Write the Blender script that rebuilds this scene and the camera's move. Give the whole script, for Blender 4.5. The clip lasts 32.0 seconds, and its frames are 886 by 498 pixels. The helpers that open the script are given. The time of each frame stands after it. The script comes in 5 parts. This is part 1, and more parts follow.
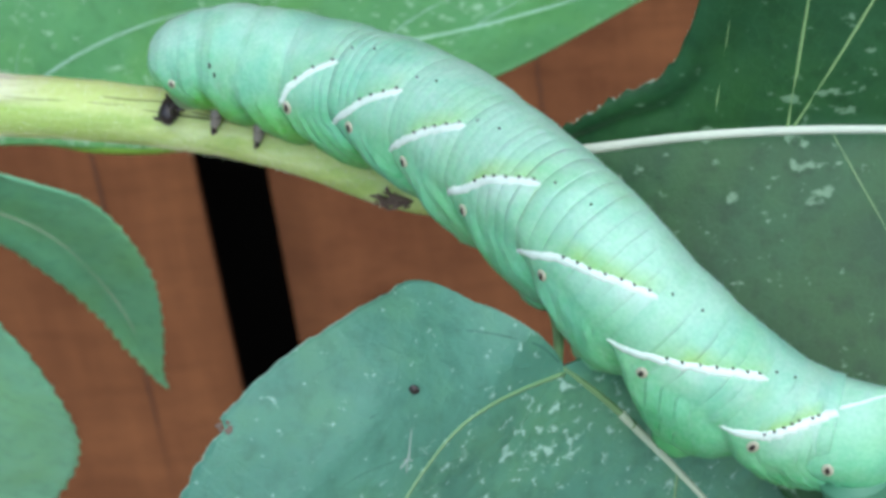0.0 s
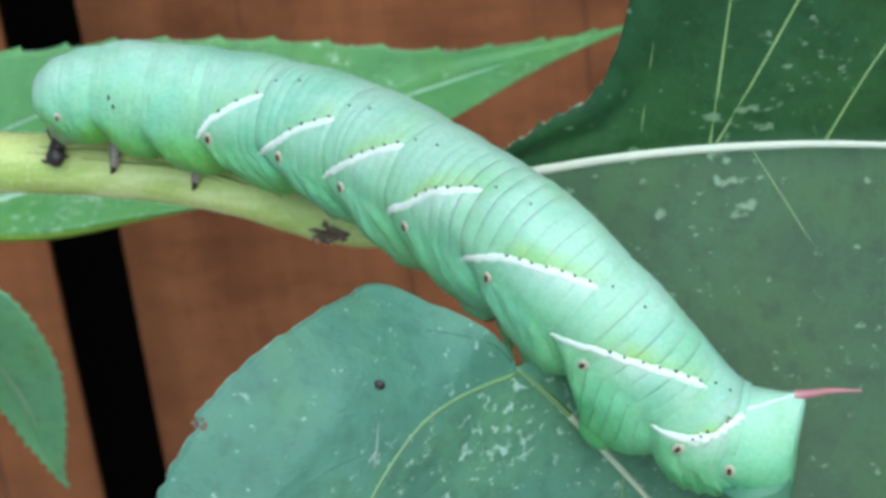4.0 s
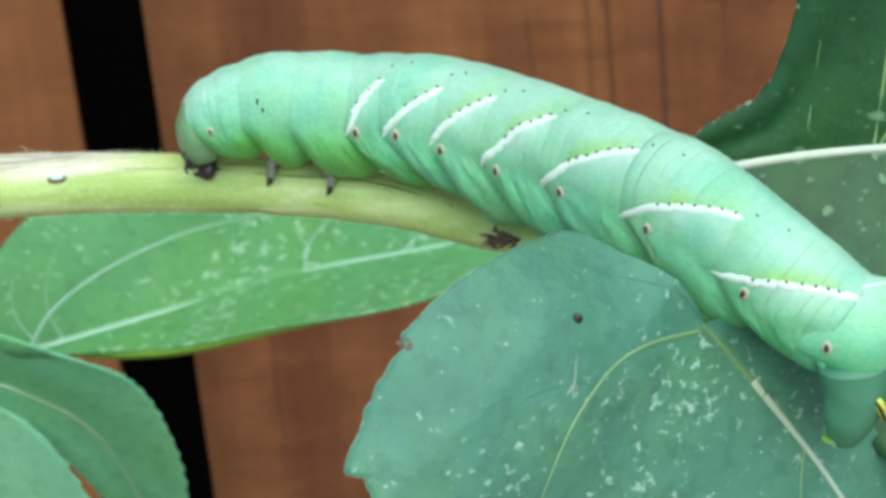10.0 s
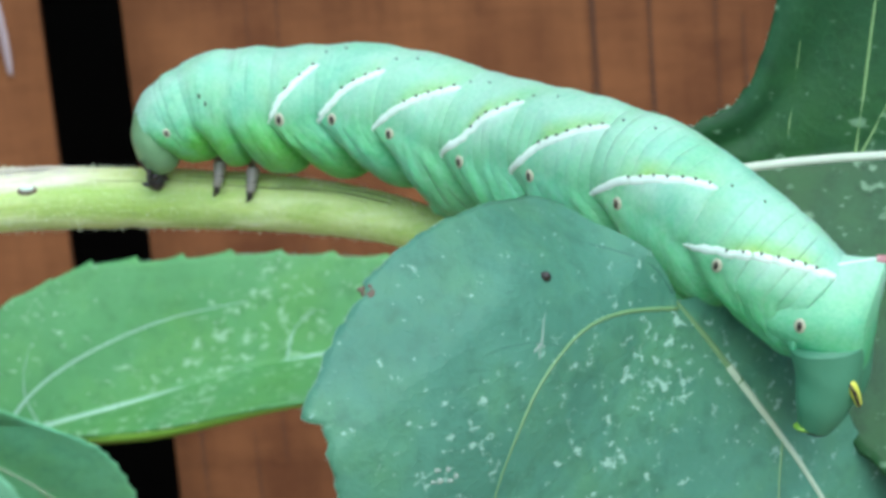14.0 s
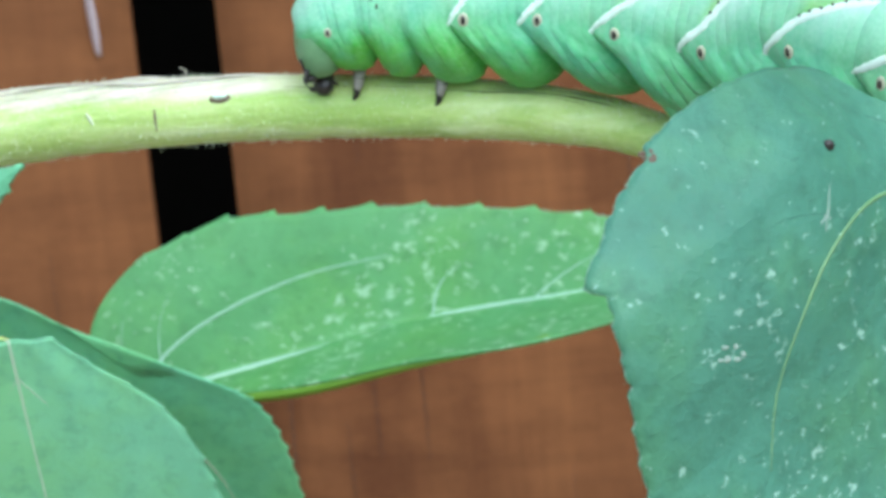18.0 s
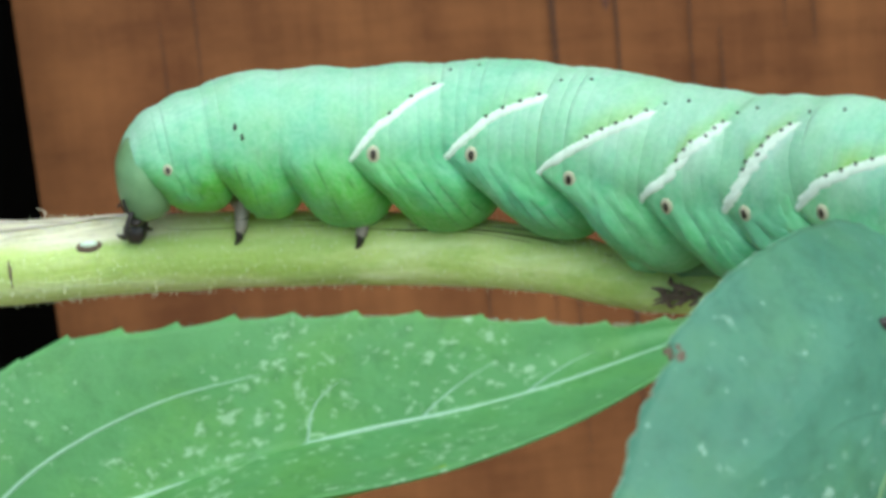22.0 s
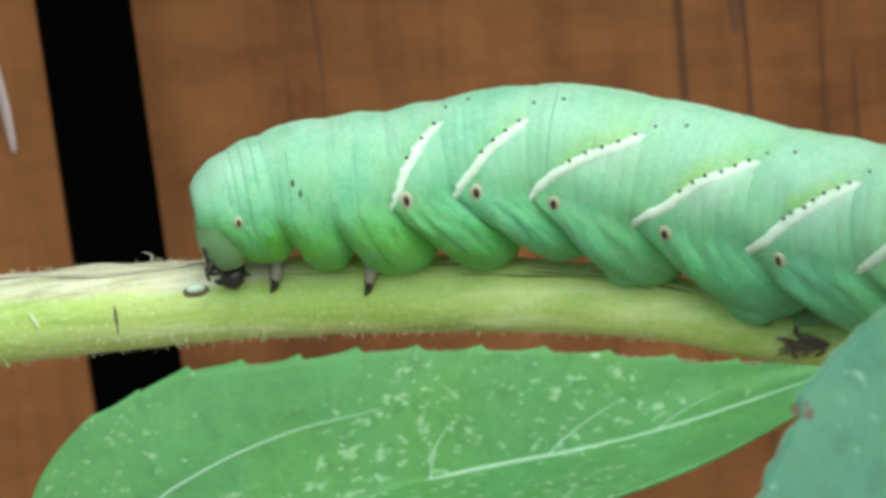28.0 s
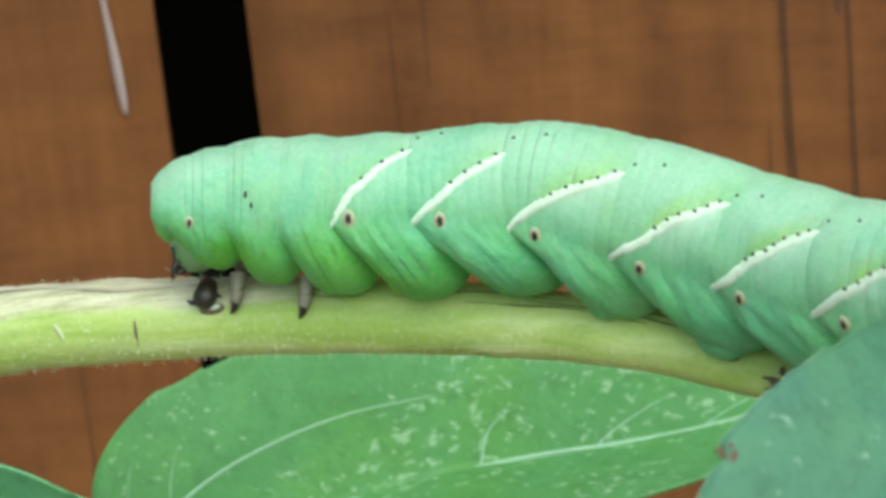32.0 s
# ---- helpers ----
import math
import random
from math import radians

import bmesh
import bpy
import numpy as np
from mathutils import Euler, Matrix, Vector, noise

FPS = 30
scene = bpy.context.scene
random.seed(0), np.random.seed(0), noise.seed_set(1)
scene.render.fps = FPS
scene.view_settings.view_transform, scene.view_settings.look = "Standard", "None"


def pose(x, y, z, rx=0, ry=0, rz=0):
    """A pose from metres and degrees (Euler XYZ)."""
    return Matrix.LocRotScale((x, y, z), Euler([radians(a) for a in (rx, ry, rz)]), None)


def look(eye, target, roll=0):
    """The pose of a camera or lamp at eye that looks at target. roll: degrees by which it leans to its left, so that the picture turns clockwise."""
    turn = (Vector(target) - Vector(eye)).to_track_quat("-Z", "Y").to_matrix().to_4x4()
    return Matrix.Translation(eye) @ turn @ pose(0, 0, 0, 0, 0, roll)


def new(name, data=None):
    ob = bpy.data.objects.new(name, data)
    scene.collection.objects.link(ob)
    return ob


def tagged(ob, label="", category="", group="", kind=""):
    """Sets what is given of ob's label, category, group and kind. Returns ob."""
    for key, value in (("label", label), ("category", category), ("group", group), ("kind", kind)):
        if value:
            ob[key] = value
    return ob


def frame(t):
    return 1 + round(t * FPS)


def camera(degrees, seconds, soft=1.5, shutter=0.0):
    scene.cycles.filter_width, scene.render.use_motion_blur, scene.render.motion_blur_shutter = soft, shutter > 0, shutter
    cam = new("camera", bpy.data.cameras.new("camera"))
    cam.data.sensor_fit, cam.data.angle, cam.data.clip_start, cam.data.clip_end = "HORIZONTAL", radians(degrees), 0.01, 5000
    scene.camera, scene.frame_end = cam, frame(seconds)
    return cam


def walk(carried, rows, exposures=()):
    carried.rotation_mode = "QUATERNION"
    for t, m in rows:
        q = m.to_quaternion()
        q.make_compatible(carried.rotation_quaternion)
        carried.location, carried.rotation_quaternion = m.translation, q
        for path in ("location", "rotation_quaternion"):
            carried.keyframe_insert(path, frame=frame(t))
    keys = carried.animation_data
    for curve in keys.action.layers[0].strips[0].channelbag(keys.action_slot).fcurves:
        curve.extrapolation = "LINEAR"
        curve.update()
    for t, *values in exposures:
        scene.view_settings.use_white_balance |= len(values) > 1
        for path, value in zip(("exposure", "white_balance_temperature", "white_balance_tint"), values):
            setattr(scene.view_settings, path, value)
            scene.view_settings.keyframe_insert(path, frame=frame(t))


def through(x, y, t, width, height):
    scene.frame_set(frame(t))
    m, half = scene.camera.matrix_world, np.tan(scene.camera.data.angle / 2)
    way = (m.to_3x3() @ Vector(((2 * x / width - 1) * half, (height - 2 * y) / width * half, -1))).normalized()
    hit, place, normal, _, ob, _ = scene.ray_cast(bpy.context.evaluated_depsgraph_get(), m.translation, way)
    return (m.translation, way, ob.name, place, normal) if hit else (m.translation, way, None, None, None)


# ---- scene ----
cam = camera(20.0, 32.0, soft=3.6)
cam.data.dof.use_dof, cam.data.dof.focus_distance, cam.data.dof.aperture_fstop = True, 0.222, 90
UP = 1.0  # the stem stands about a metre over the ground


def eye(x, y, z, yaw, pitch, roll):
    """A pose of the camera from centimetres and degrees."""
    return pose(x / 100, y / 100, z / 100 + UP, 90 + pitch, 0, yaw) @ pose(0, 0, 0, 0, 0, roll)


# seconds, place in centimetres, yaw, pitch and roll in degrees
PATH = [
    (0, 6.78, -20.51, 8.81, 9.75, -37.50, -8.22),
    (0.5, 6.68, -20.63, 8.92, 9.05, -37.71, -8.10),
    (1, 6.50, -20.60, 9.14, 8.63, -37.68, -8.24),
    (1.5, 6.38, -20.73, 9.00, 8.32, -37.27, -7.96),
    (2, 6.33, -20.75, 8.94, 8.17, -36.93, -7.92),
    (2.5, 6.08, -21.01, 9.00, 7.64, -36.46, -7.90),
    (3, 5.87, -21.38, 8.71, 6.18, -35.31, -7.46),
    (3.5, 5.78, -21.95, 8.34, 4.99, -34.29, -7.15),
    (5.5, 3.56, -22.58, 7.13, -0.26, -31.04, -5.03),
    (6, 3.25, -22.79, 7.45, 0.70, -30.70, -6.04),
    (6.5, 3.03, -23.12, 7.01, 1.06, -29.39, -6.23),
    (7, 3.01, -23.34, 7.27, 1.84, -29.86, -6.66),
    (7.5, 3.03, -23.60, 6.99, 1.84, -29.32, -6.39),
    (8, 3.20, -23.70, 6.75, 1.83, -29.21, -6.38),
    (8.5, 3.42, -23.75, 6.38, 2.06, -28.94, -6.53),
    (9, 3.48, -24.00, 6.28, 1.86, -28.57, -6.24),
    (9.5, 3.38, -24.24, 5.78, 1.97, -26.85, -6.34),
    (10, 3.36, -24.71, 4.72, 2.34, -23.96, -5.88),
    (10.5, 3.12, -24.81, 3.80, 2.30, -22.03, -5.23),
    (11, 3.27, -25.02, 3.14, 2.29, -20.72, -5.04),
    (11.5, 3.48, -24.94, 2.82, 2.12, -19.47, -4.85),
    (12, 3.70, -25.02, 2.34, 1.95, -17.94, -4.97),
    (12.5, 3.71, -25.17, 2.29, 1.94, -17.49, -4.87),
    (13, 3.49, -25.22, 2.24, 1.97, -17.26, -4.92),
    (13.5, 3.55, -25.34, 1.91, 2.11, -17.08, -4.95),
    (15.5, 3.54, -25.04, 1.34, 1.80, -16.44, -4.94),
    (16, 2.93, -25.03, 1.12, 1.74, -15.81, -4.64),
    (16.5, 2.77, -24.95, 1.18, 1.81, -15.57, -4.75),
    (17, 2.74, -25.06, 0.88, 1.76, -15.13, -4.75),
    (17.5, 2.37, -25.04, 0.57, 1.56, -15.15, -4.84),
    (18, 0.88, -24.44, -0.07, 1.12, -15.46, -5.21),
    (18.5, 0.23, -23.80, -0.13, 0.72, -15.62, -5.08),
    (19, -0.00, -22.88, 0.00, 0.25, -15.54, -5.41),
    (19.5, 0.24, -21.89, 0.36, -0.26, -15.46, -5.42),
    (20, 0.47, -21.37, 0.61, -0.96, -15.22, -5.82),
    (20.5, 0.17, -21.13, 0.42, -2.15, -14.98, -6.06),
    (21, -0.01, -20.76, 0.49, -2.83, -15.24, -5.98),
    (21.5, -0.15, -20.35, 0.58, -3.65, -15.72, -5.91),
    (22, -0.36, -19.97, 0.37, -4.51, -16.23, -5.53),
    (22.5, -0.42, -19.59, 0.39, -4.79, -16.45, -5.60),
    (23, -0.44, -19.56, 0.36, -4.91, -16.27, -5.48),
    (23.5, -0.33, -19.48, 0.45, -4.84, -16.11, -5.78),
    (24, -0.27, -19.40, 0.50, -4.65, -15.91, -5.93),
    (24.5, -0.47, -19.35, 0.77, -4.37, -15.94, -6.13),
    (25, -0.44, -19.38, 0.88, -3.45, -16.05, -6.37),
    (25.5, -0.47, -19.45, 0.71, -2.54, -16.09, -6.51),
    (26, -0.30, -19.39, 0.49, -1.85, -16.07, -6.33),
    (26.5, -0.28, -19.29, 0.41, -1.68, -15.95, -6.56),
    (28.5, -0.11, -19.30, 0.46, -1.30, -15.57, -6.11),
    (29, -0.16, -19.26, 0.41, -1.41, -15.47, -6.61),
    (29.5, -0.08, -19.05, 0.64, -0.65, -16.75, -5.47),
    (30, -0.16, -18.94, 0.20, 0.09, -16.48, -5.62),
    (30.5, 0.02, -18.48, 0.45, 0.63, -16.68, -5.45),
    (31, 0.56, -18.87, 0.65, 1.72, -16.28, -5.75),
    (31.5, 0.73, -19.01, 0.68, 2.25, -16.23, -6.08),
    (32, 1.44, -19.74, 1.41, 3.30, -17.24, -5.75),
]
EXPOSURES = [(0, 0.54, 5650, 12), (3.5, 0.56, 5700, 11), (6, 0.64, 5850, 6), (9, 0.70, 5950, 3), (13, 0.73, 5700, 3), (16.5, 0.73, 5550, 4), (18, 0.88, 5550, 1), (19, 0.96, 6100, 0), (20, 0.74, 6000, 2), (23, 0.64, 6200, -5), (26, 0.57, 6550, -7), (32, 0.54, 6650, -8)]

walk(cam, [(t, eye(*row)) for t, *row in PATH], exposures=EXPOSURES)

# ---- light: a bright overcast sky ----
world = bpy.data.worlds.new("sky")
scene.world = world
world.use_nodes = True
wn = world.node_tree
sky = wn.nodes.new("ShaderNodeTexSky")
sky.sky_type, sky.sun_disc = "NISHITA", False
sky.sun_elevation, sky.sun_rotation = radians(55), radians(164)
sky.air_density, sky.dust_density = 1.0, 3.0
wn.links.new(sky.outputs[0], wn.nodes["Background"].inputs[0])
wn.nodes["Background"].inputs[1].default_value = 0.12
sun = new("sun", bpy.data.lights.new("sun", "SUN"))
sun.data.energy, sun.data.angle, sun.data.color = 1.5, radians(80), (1.0, 0.97, 0.92)
sun.matrix_world = look((0.47, -1.65, 3.45), (0, 0, UP))

# ---- materials ----
def mat(name, rough=0.5, metal=0.0, spec=0.5):
    m = bpy.data.materials.new(name)
    m.use_nodes = True
    b = m.node_tree.nodes["Principled BSDF"]
    b.inputs["Roughness"].default_value, b.inputs["Metallic"].default_value = rough, metal
    b.inputs["Specular IOR Level"].default_value = spec
    return m, m.node_tree, b


def node(tree, kind, **values):
    n = tree.nodes.new(kind)
    for key, value in values.items():
        n.inputs[key.replace("_", " ")].default_value = value
    return n


def coords(tree, scale=(1, 1, 1), turn=(0, 0, 0)):
    """Object coordinates, in centimetres."""
    c, m = tree.nodes.new("ShaderNodeTexCoord"), tree.nodes.new("ShaderNodeMapping")
    m.inputs["Scale"].default_value = [100 * s for s in scale]
    m.inputs["Rotation"].default_value = [radians(a) for a in turn]
    tree.links.new(c.outputs["Object"], m.inputs["Vector"])
    return m.outputs[0]


def ramp(tree, source, stops):
    r = tree.nodes.new("ShaderNodeValToRGB")
    while len(r.color_ramp.elements) < len(stops):
        r.color_ramp.elements.new(0.5)
    for e, (at, colour) in zip(r.color_ramp.elements, stops):
        e.position, e.color = at, (*colour, 1) if len(colour) == 3 else colour
    tree.links.new(source, r.inputs[0])
    return r.outputs[0]


def noisy(tree, vec, scale, detail=4, rough=0.55):
    n = node(tree, "ShaderNodeTexNoise", Scale=scale, Detail=detail, Roughness=rough)
    tree.links.new(vec, n.inputs["Vector"])
    return n.outputs["Fac"]


def mixed(tree, fac, a, b, kind="MIX"):
    m = tree.nodes.new("ShaderNodeMix")
    m.data_type, m.blend_type = "RGBA", kind
    for slot, value in ((0, fac), (6, a), (7, b)):
        if isinstance(value, (int, float)):
            m.inputs[slot].default_value = value
        elif isinstance(value, tuple):
            m.inputs[slot].default_value = (*value, 1)
        else:
            tree.links.new(value, m.inputs[slot])
    return m.outputs[2]


def bumped(tree, b, height, strength=0.3, depth=0.0002):
    n = node(tree, "ShaderNodeBump", Strength=strength, Distance=depth)
    tree.links.new(height, n.inputs["Height"])
    tree.links.new(n.outputs[0], b.inputs["Normal"])


def leaf_material(name, dark, light, fleck, flecks=0.60, rough=0.45, through=0.25, fleck_scale=5.5, strong=0.66, mesh=0.14):
    m, t, b = mat(name, rough, spec=0.35)
    v = coords(t)
    big, fine = noisy(t, v, 0.5, 3), noisy(t, v, 9.0, 5, 0.7)
    col = mixed(t, ramp(t, big, [(0.3, (0, 0, 0)), (0.7, (1, 1, 1))]), dark, light)
    col = mixed(t, 0.35, col, mixed(t, fine, dark, light))
    # fine net of veins
    vor = node(t, "ShaderNodeTexVoronoi", Scale=7.5)
    vor.feature = "DISTANCE_TO_EDGE"
    t.links.new(v, vor.inputs["Vector"])
    net = ramp(t, vor.outputs["Distance"], [(0.0, (1, 1, 1)), (0.07, (0, 0, 0))])
    col = mixed(t, mixed(t, 1.0, net, (mesh, mesh, mesh), "MULTIPLY"), col, light)
    # soft blotches
    blot = ramp(t, noisy(t, v, 1.7, 4, 0.6), [(0.42, (0.3, 0.3, 0.3)), (0.62, (0, 0, 0))])
    col = mixed(t, blot, col, tuple(0.72 * c for c in dark))
    # olive clouds, and darker mottling within them
    olive = ramp(t, noisy(t, v, 0.8, 4, 0.6), [(0.44, (0, 0, 0)), (0.66, (0.55, 0.55, 0.55))])
    col = mixed(t, olive, col, (0.85 * light[0], 0.86 * light[1], 0.5 * light[2]))
    mottle = ramp(t, noisy(t, v, 4.5, 4, 0.65), [(0.50, (0, 0, 0)), (0.70, (0.5, 0.5, 0.5))])
    col = mixed(t, mottle, col, tuple(0.6 * c for c in dark))
    # pale feeding flecks, in drifts
    spots = noisy(t, coords(t, (0.8, 1, 1.1)), fleck_scale, 4.0, 0.62)
    drift = noisy(t, v, 0.55, 3)
    gate = t.nodes.new("ShaderNodeMath")
    gate.operation = "MULTIPLY_ADD"
    t.links.new(drift, gate.inputs[0])
    gate.inputs[1].default_value = 0.34
    t.links.new(spots, gate.inputs[2])
    mask = ramp(t, gate.outputs[0], [(flecks + 0.205, (0, 0, 0)), (flecks + 0.275, (strong, strong, strong))])
    col = mixed(t, mask, col, fleck)
    t.links.new(col, b.inputs["Base Color"])
    soft = noisy(t, v, 1.7, 4, 0.6)
    high = mixed(t, 0.7, mixed(t, 0.85, net, fine), soft)
    bumped(t, b, high, 0.5, 0.0007)
    # light that shines through the blade
    if through:
        out = t.nodes["Material Output"]
        tr, ms = t.nodes.new("ShaderNodeBsdfTranslucent"), t.nodes.new("ShaderNodeMixShader")
        t.links.new(mixed(t, 0.5, col, (0.25, 0.55, 0.08)), tr.inputs[0])
        ms.inputs[0].default_value = through
        t.links.new(b.outputs[0], ms.inputs[1])
        t.links.new(tr.outputs[0], ms.inputs[2])
        t.links.new(ms.outputs[0], out.inputs[0])
    return m


def plain(name, a, b_, rough=0.5, scale=6.0, relief=0.3, spec=0.5, depth=0.0002):
    """Two tones mixed by grain at two scales, with fine relief."""
    m, t, b = mat(name, rough, spec=spec)
    v = coords(t)
    fine, big = noisy(t, v, scale, 5, 0.65), noisy(t, v, scale * 0.17, 3)
    t.links.new(mixed(t, mixed(t, 0.5, fine, big), a, b_), b.inputs["Base Color"])
    bumped(t, b, fine, relief, depth)
    return m


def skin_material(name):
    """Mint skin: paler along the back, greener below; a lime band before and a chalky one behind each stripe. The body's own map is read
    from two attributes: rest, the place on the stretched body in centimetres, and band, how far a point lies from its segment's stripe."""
    m, t, b = mat(name, 0.5, spec=0.3)

    def given(label):
        n, s = t.nodes.new("ShaderNodeAttribute"), t.nodes.new("ShaderNodeSeparateXYZ")
        n.attribute_name = label
        t.links.new(n.outputs["Vector"], s.inputs[0])
        return n.outputs["Vector"], s.outputs

    def times(*ways):
        col = ways[0]
        for w in ways[1:]:
            col = mixed(t, 1.0, col, w, "MULTIPLY")
        return col

    def window(source, *stops):
        return ramp(t, source, [(at, (g, g, g)) for at, g in stops])

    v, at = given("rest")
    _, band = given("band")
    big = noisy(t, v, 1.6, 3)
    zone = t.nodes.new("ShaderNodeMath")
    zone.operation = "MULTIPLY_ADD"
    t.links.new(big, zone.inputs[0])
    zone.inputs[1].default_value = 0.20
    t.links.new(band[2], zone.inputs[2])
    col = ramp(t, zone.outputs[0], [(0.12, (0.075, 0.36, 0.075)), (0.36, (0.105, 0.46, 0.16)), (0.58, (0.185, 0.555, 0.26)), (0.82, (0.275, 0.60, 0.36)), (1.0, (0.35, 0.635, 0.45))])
    # the flank before the first stripe turns to a clear yellow-green below
    fore = t.nodes.new("ShaderNodeMapRange")
    t.links.new(at[0], fore.inputs[0])
    for slot, value in zip((1, 2, 3, 4), (1.5, 2.7, 1.0, 0.0)):
        fore.inputs[slot].default_value = value
    low = window(zone.outputs[0], (0.32, 1.0), (0.70, 0.0))
    col = mixed(t, times(low, fore.outputs[0]), col, (0.125, 0.47, 0.025))
    aft = t.nodes.new("ShaderNodeMapRange")
    t.links.new(at[0], aft.inputs[0])
    for slot, value in zip((1, 2, 3, 4), (2.0, 6.0, 0.5, 1.0)):
        aft.inputs[slot].default_value = value
    drift = window(noisy(t, v, 2.1, 3), (0.30, 0.4), (0.58, 1.0))
    lime = times(window(band[0], (0.50, 0.0), (0.53, 1.0), (0.60, 0.7), (0.74, 0.0)), window(band[1], (0.22, 0.0), (0.45, 1.0), (0.85, 0.8), (1.0, 0.1)), drift, aft.outputs[0])
    col = mixed(t, lime, col, (0.33, 0.60, 0.09))
    chalk = times(window(band[0], (0.12, 0.0), (0.30, 0.35), (0.47, 0.9), (0.5, 0.6), (0.51, 0.0)), window(band[1], (0.3, 0.0), (0.65, 0.9), (1.0, 0.7)), aft.outputs[0])
    col = mixed(t, chalk, col, (0.56, 0.80, 0.64))
    # blue-green and yellowish clouds, fine mottling, pale dots
    cloud = window(noisy(t, v, 1.15, 4, 0.6), (0.46, 0.0), (0.66, 0.55))
    col = mixed(t, cloud, col, (0.145, 0.51, 0.32))
    warm = window(big, (0.5, 0.0), (0.72, 0.4))
    col = mixed(t, warm, col, (0.24, 0.54, 0.20))
    fine, grain = noisy(t, v, 26.0, 3), noisy(t, v, 9.0, 4, 0.7)
    col = mixed(t, 0.14, col, mixed(t, window(fine, (0.35, 0.0), (0.65, 1.0)), (0.08, 0.38, 0.18), (0.50, 0.80, 0.62)))
    col = mixed(t, window(grain, (0.52, 0.0), (0.72, 0.2)), col, (0.11, 0.46, 0.19))
    t.links.new(col, b.inputs["Base Color"])
    bumped(t, b, mixed(t, 0.5, mixed(t, 0.4, fine, grain), noisy(t, v, 4.5, 3)), 0.22, 0.0004)
    b.inputs["Subsurface Weight"].default_value = 0.3
    b.inputs["Subsurface Radius"].default_value = (0.002, 0.004, 0.002)
    b.inputs["Subsurface Scale"].default_value = 0.5
    return m


def wood_material(name, dark, light):
    """Rough-sawn cedar: long soft grain, blotches, faint saw marks across."""
    m, t, b = mat(name, 0.8, spec=0.2)
    wide, thin = noisy(t, coords(t, (1.0, 1.0, 0.06)), 0.5, 5, 0.6), noisy(t, coords(t, (1.0, 1.0, 0.10)), 3.0, 5, 0.65)
    info = t.nodes.new("ShaderNodeObjectInfo")
    shade = ramp(t, wide, [(0.28, dark), (0.74, light)])
    shade = mixed(t, mixed(t, 1.0, ramp(t, thin, [(0.35, (1, 1, 1)), (0.62, (0, 0, 0))]), (0.30, 0.30, 0.30), "MULTIPLY"), shade, tuple(0.5 * c for c in dark))
    saw = noisy(t, coords(t, (0.10, 1.0, 1.0), (0, 5, 0)), 2.4, 5, 0.65)
    shade = mixed(t, mixed(t, 1.0, ramp(t, saw, [(0.46, (0, 0, 0)), (0.66, (1, 1, 1))]), (0.34, 0.34, 0.34), "MULTIPLY"), shade, tuple(0.5 * c for c in dark))
    blot = noisy(t, coords(t), 0.22, 4, 0.6)
    shade = mixed(t, ramp(t, blot, [(0.42, (0, 0, 0)), (0.72, (0.42, 0.42, 0.42))]), shade, tuple(0.8 * c for c in dark))
    warm = noisy(t, coords(t, (0.5, 1, 1), (0, 12, 0)), 0.9, 5, 0.65)
    shade = mixed(t, ramp(t, warm, [(0.45, (0, 0, 0)), (0.70, (0.4, 0.4, 0.4))]), shade, tuple(1.15 * c for c in light))
    speck = noisy(t, coords(t), 5.0, 3, 0.7)
    shade = mixed(t, mixed(t, 1.0, speck, (0.30, 0.30, 0.30), "MULTIPLY"), shade, light)
    t.links.new(mixed(t, info.outputs["Random"], shade, mixed(t, 0.15, shade, light)), b.inputs["Base Color"])
    bumped(t, b, mixed(t, 0.5, thin, saw), 0.5, 0.0006)
    return m


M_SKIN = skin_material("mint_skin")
M_STRIPE = plain("white_stripe", (0.56, 0.78, 0.62), (0.80, 0.92, 0.81), 0.6, 16)
M_SPECK = plain("black_speck", (0.012, 0.014, 0.012), (0.03, 0.03, 0.025), 0.5, 20)
M_RING = plain("spiracle_ring", (0.34, 0.36, 0.24), (0.56, 0.56, 0.40), 0.5, 24)
M_HOLE = plain("spiracle_hole", (0.010, 0.009, 0.007), (0.03, 0.022, 0.016), 0.4, 20)
M_HEAD = plain("head_capsule", (0.06, 0.16, 0.06), (0.25, 0.46, 0.23), 0.4, 6)
M_LEG = plain("leg_grey", (0.16, 0.15, 0.12), (0.38, 0.36, 0.30), 0.4, 14)
M_CLAW = plain("claw_black", (0.012, 0.010, 0.008), (0.035, 0.03, 0.025), 0.35, 14)
M_HORN = plain("horn_pink", (0.36, 0.14, 0.16), (0.50, 0.27, 0.26), 0.5, 14)
M_YELLOW = plain("yellow_edge", (0.55, 0.60, 0.05), (0.70, 0.72, 0.12), 0.45, 10)
M_PROLEG = plain("proleg_green", (0.05, 0.19, 0.10), (0.09, 0.27, 0.15), 0.55, 8)
M_LEAF_F = leaf_material("leaf_blue_green", (0.092, 0.275, 0.182), (0.15, 0.375, 0.258), (0.46, 0.72, 0.57), 0.57, rough=0.42, strong=0.8, fleck_scale=9.0)
M_LEAF_F.node_tree.nodes["Principled BSDF"].inputs["Coat Weight"].default_value = 0.08
M_LEAF_F.node_tree.nodes["Principled BSDF"].inputs["Coat Roughness"].default_value = 0.35
M_LEAF_F.node_tree.nodes["Bump"].inputs["Distance"].default_value = 0.0016
M_LEAF_U = leaf_material("leaf_dark_green", (0.011, 0.056, 0.018), (0.038, 0.130, 0.048), (0.22, 0.38, 0.22), 0.60, 0.45, 0.12, mesh=0.45)
M_LEAF_U.node_tree.nodes["Principled BSDF"].inputs["Specular IOR Level"].default_value = 0.2
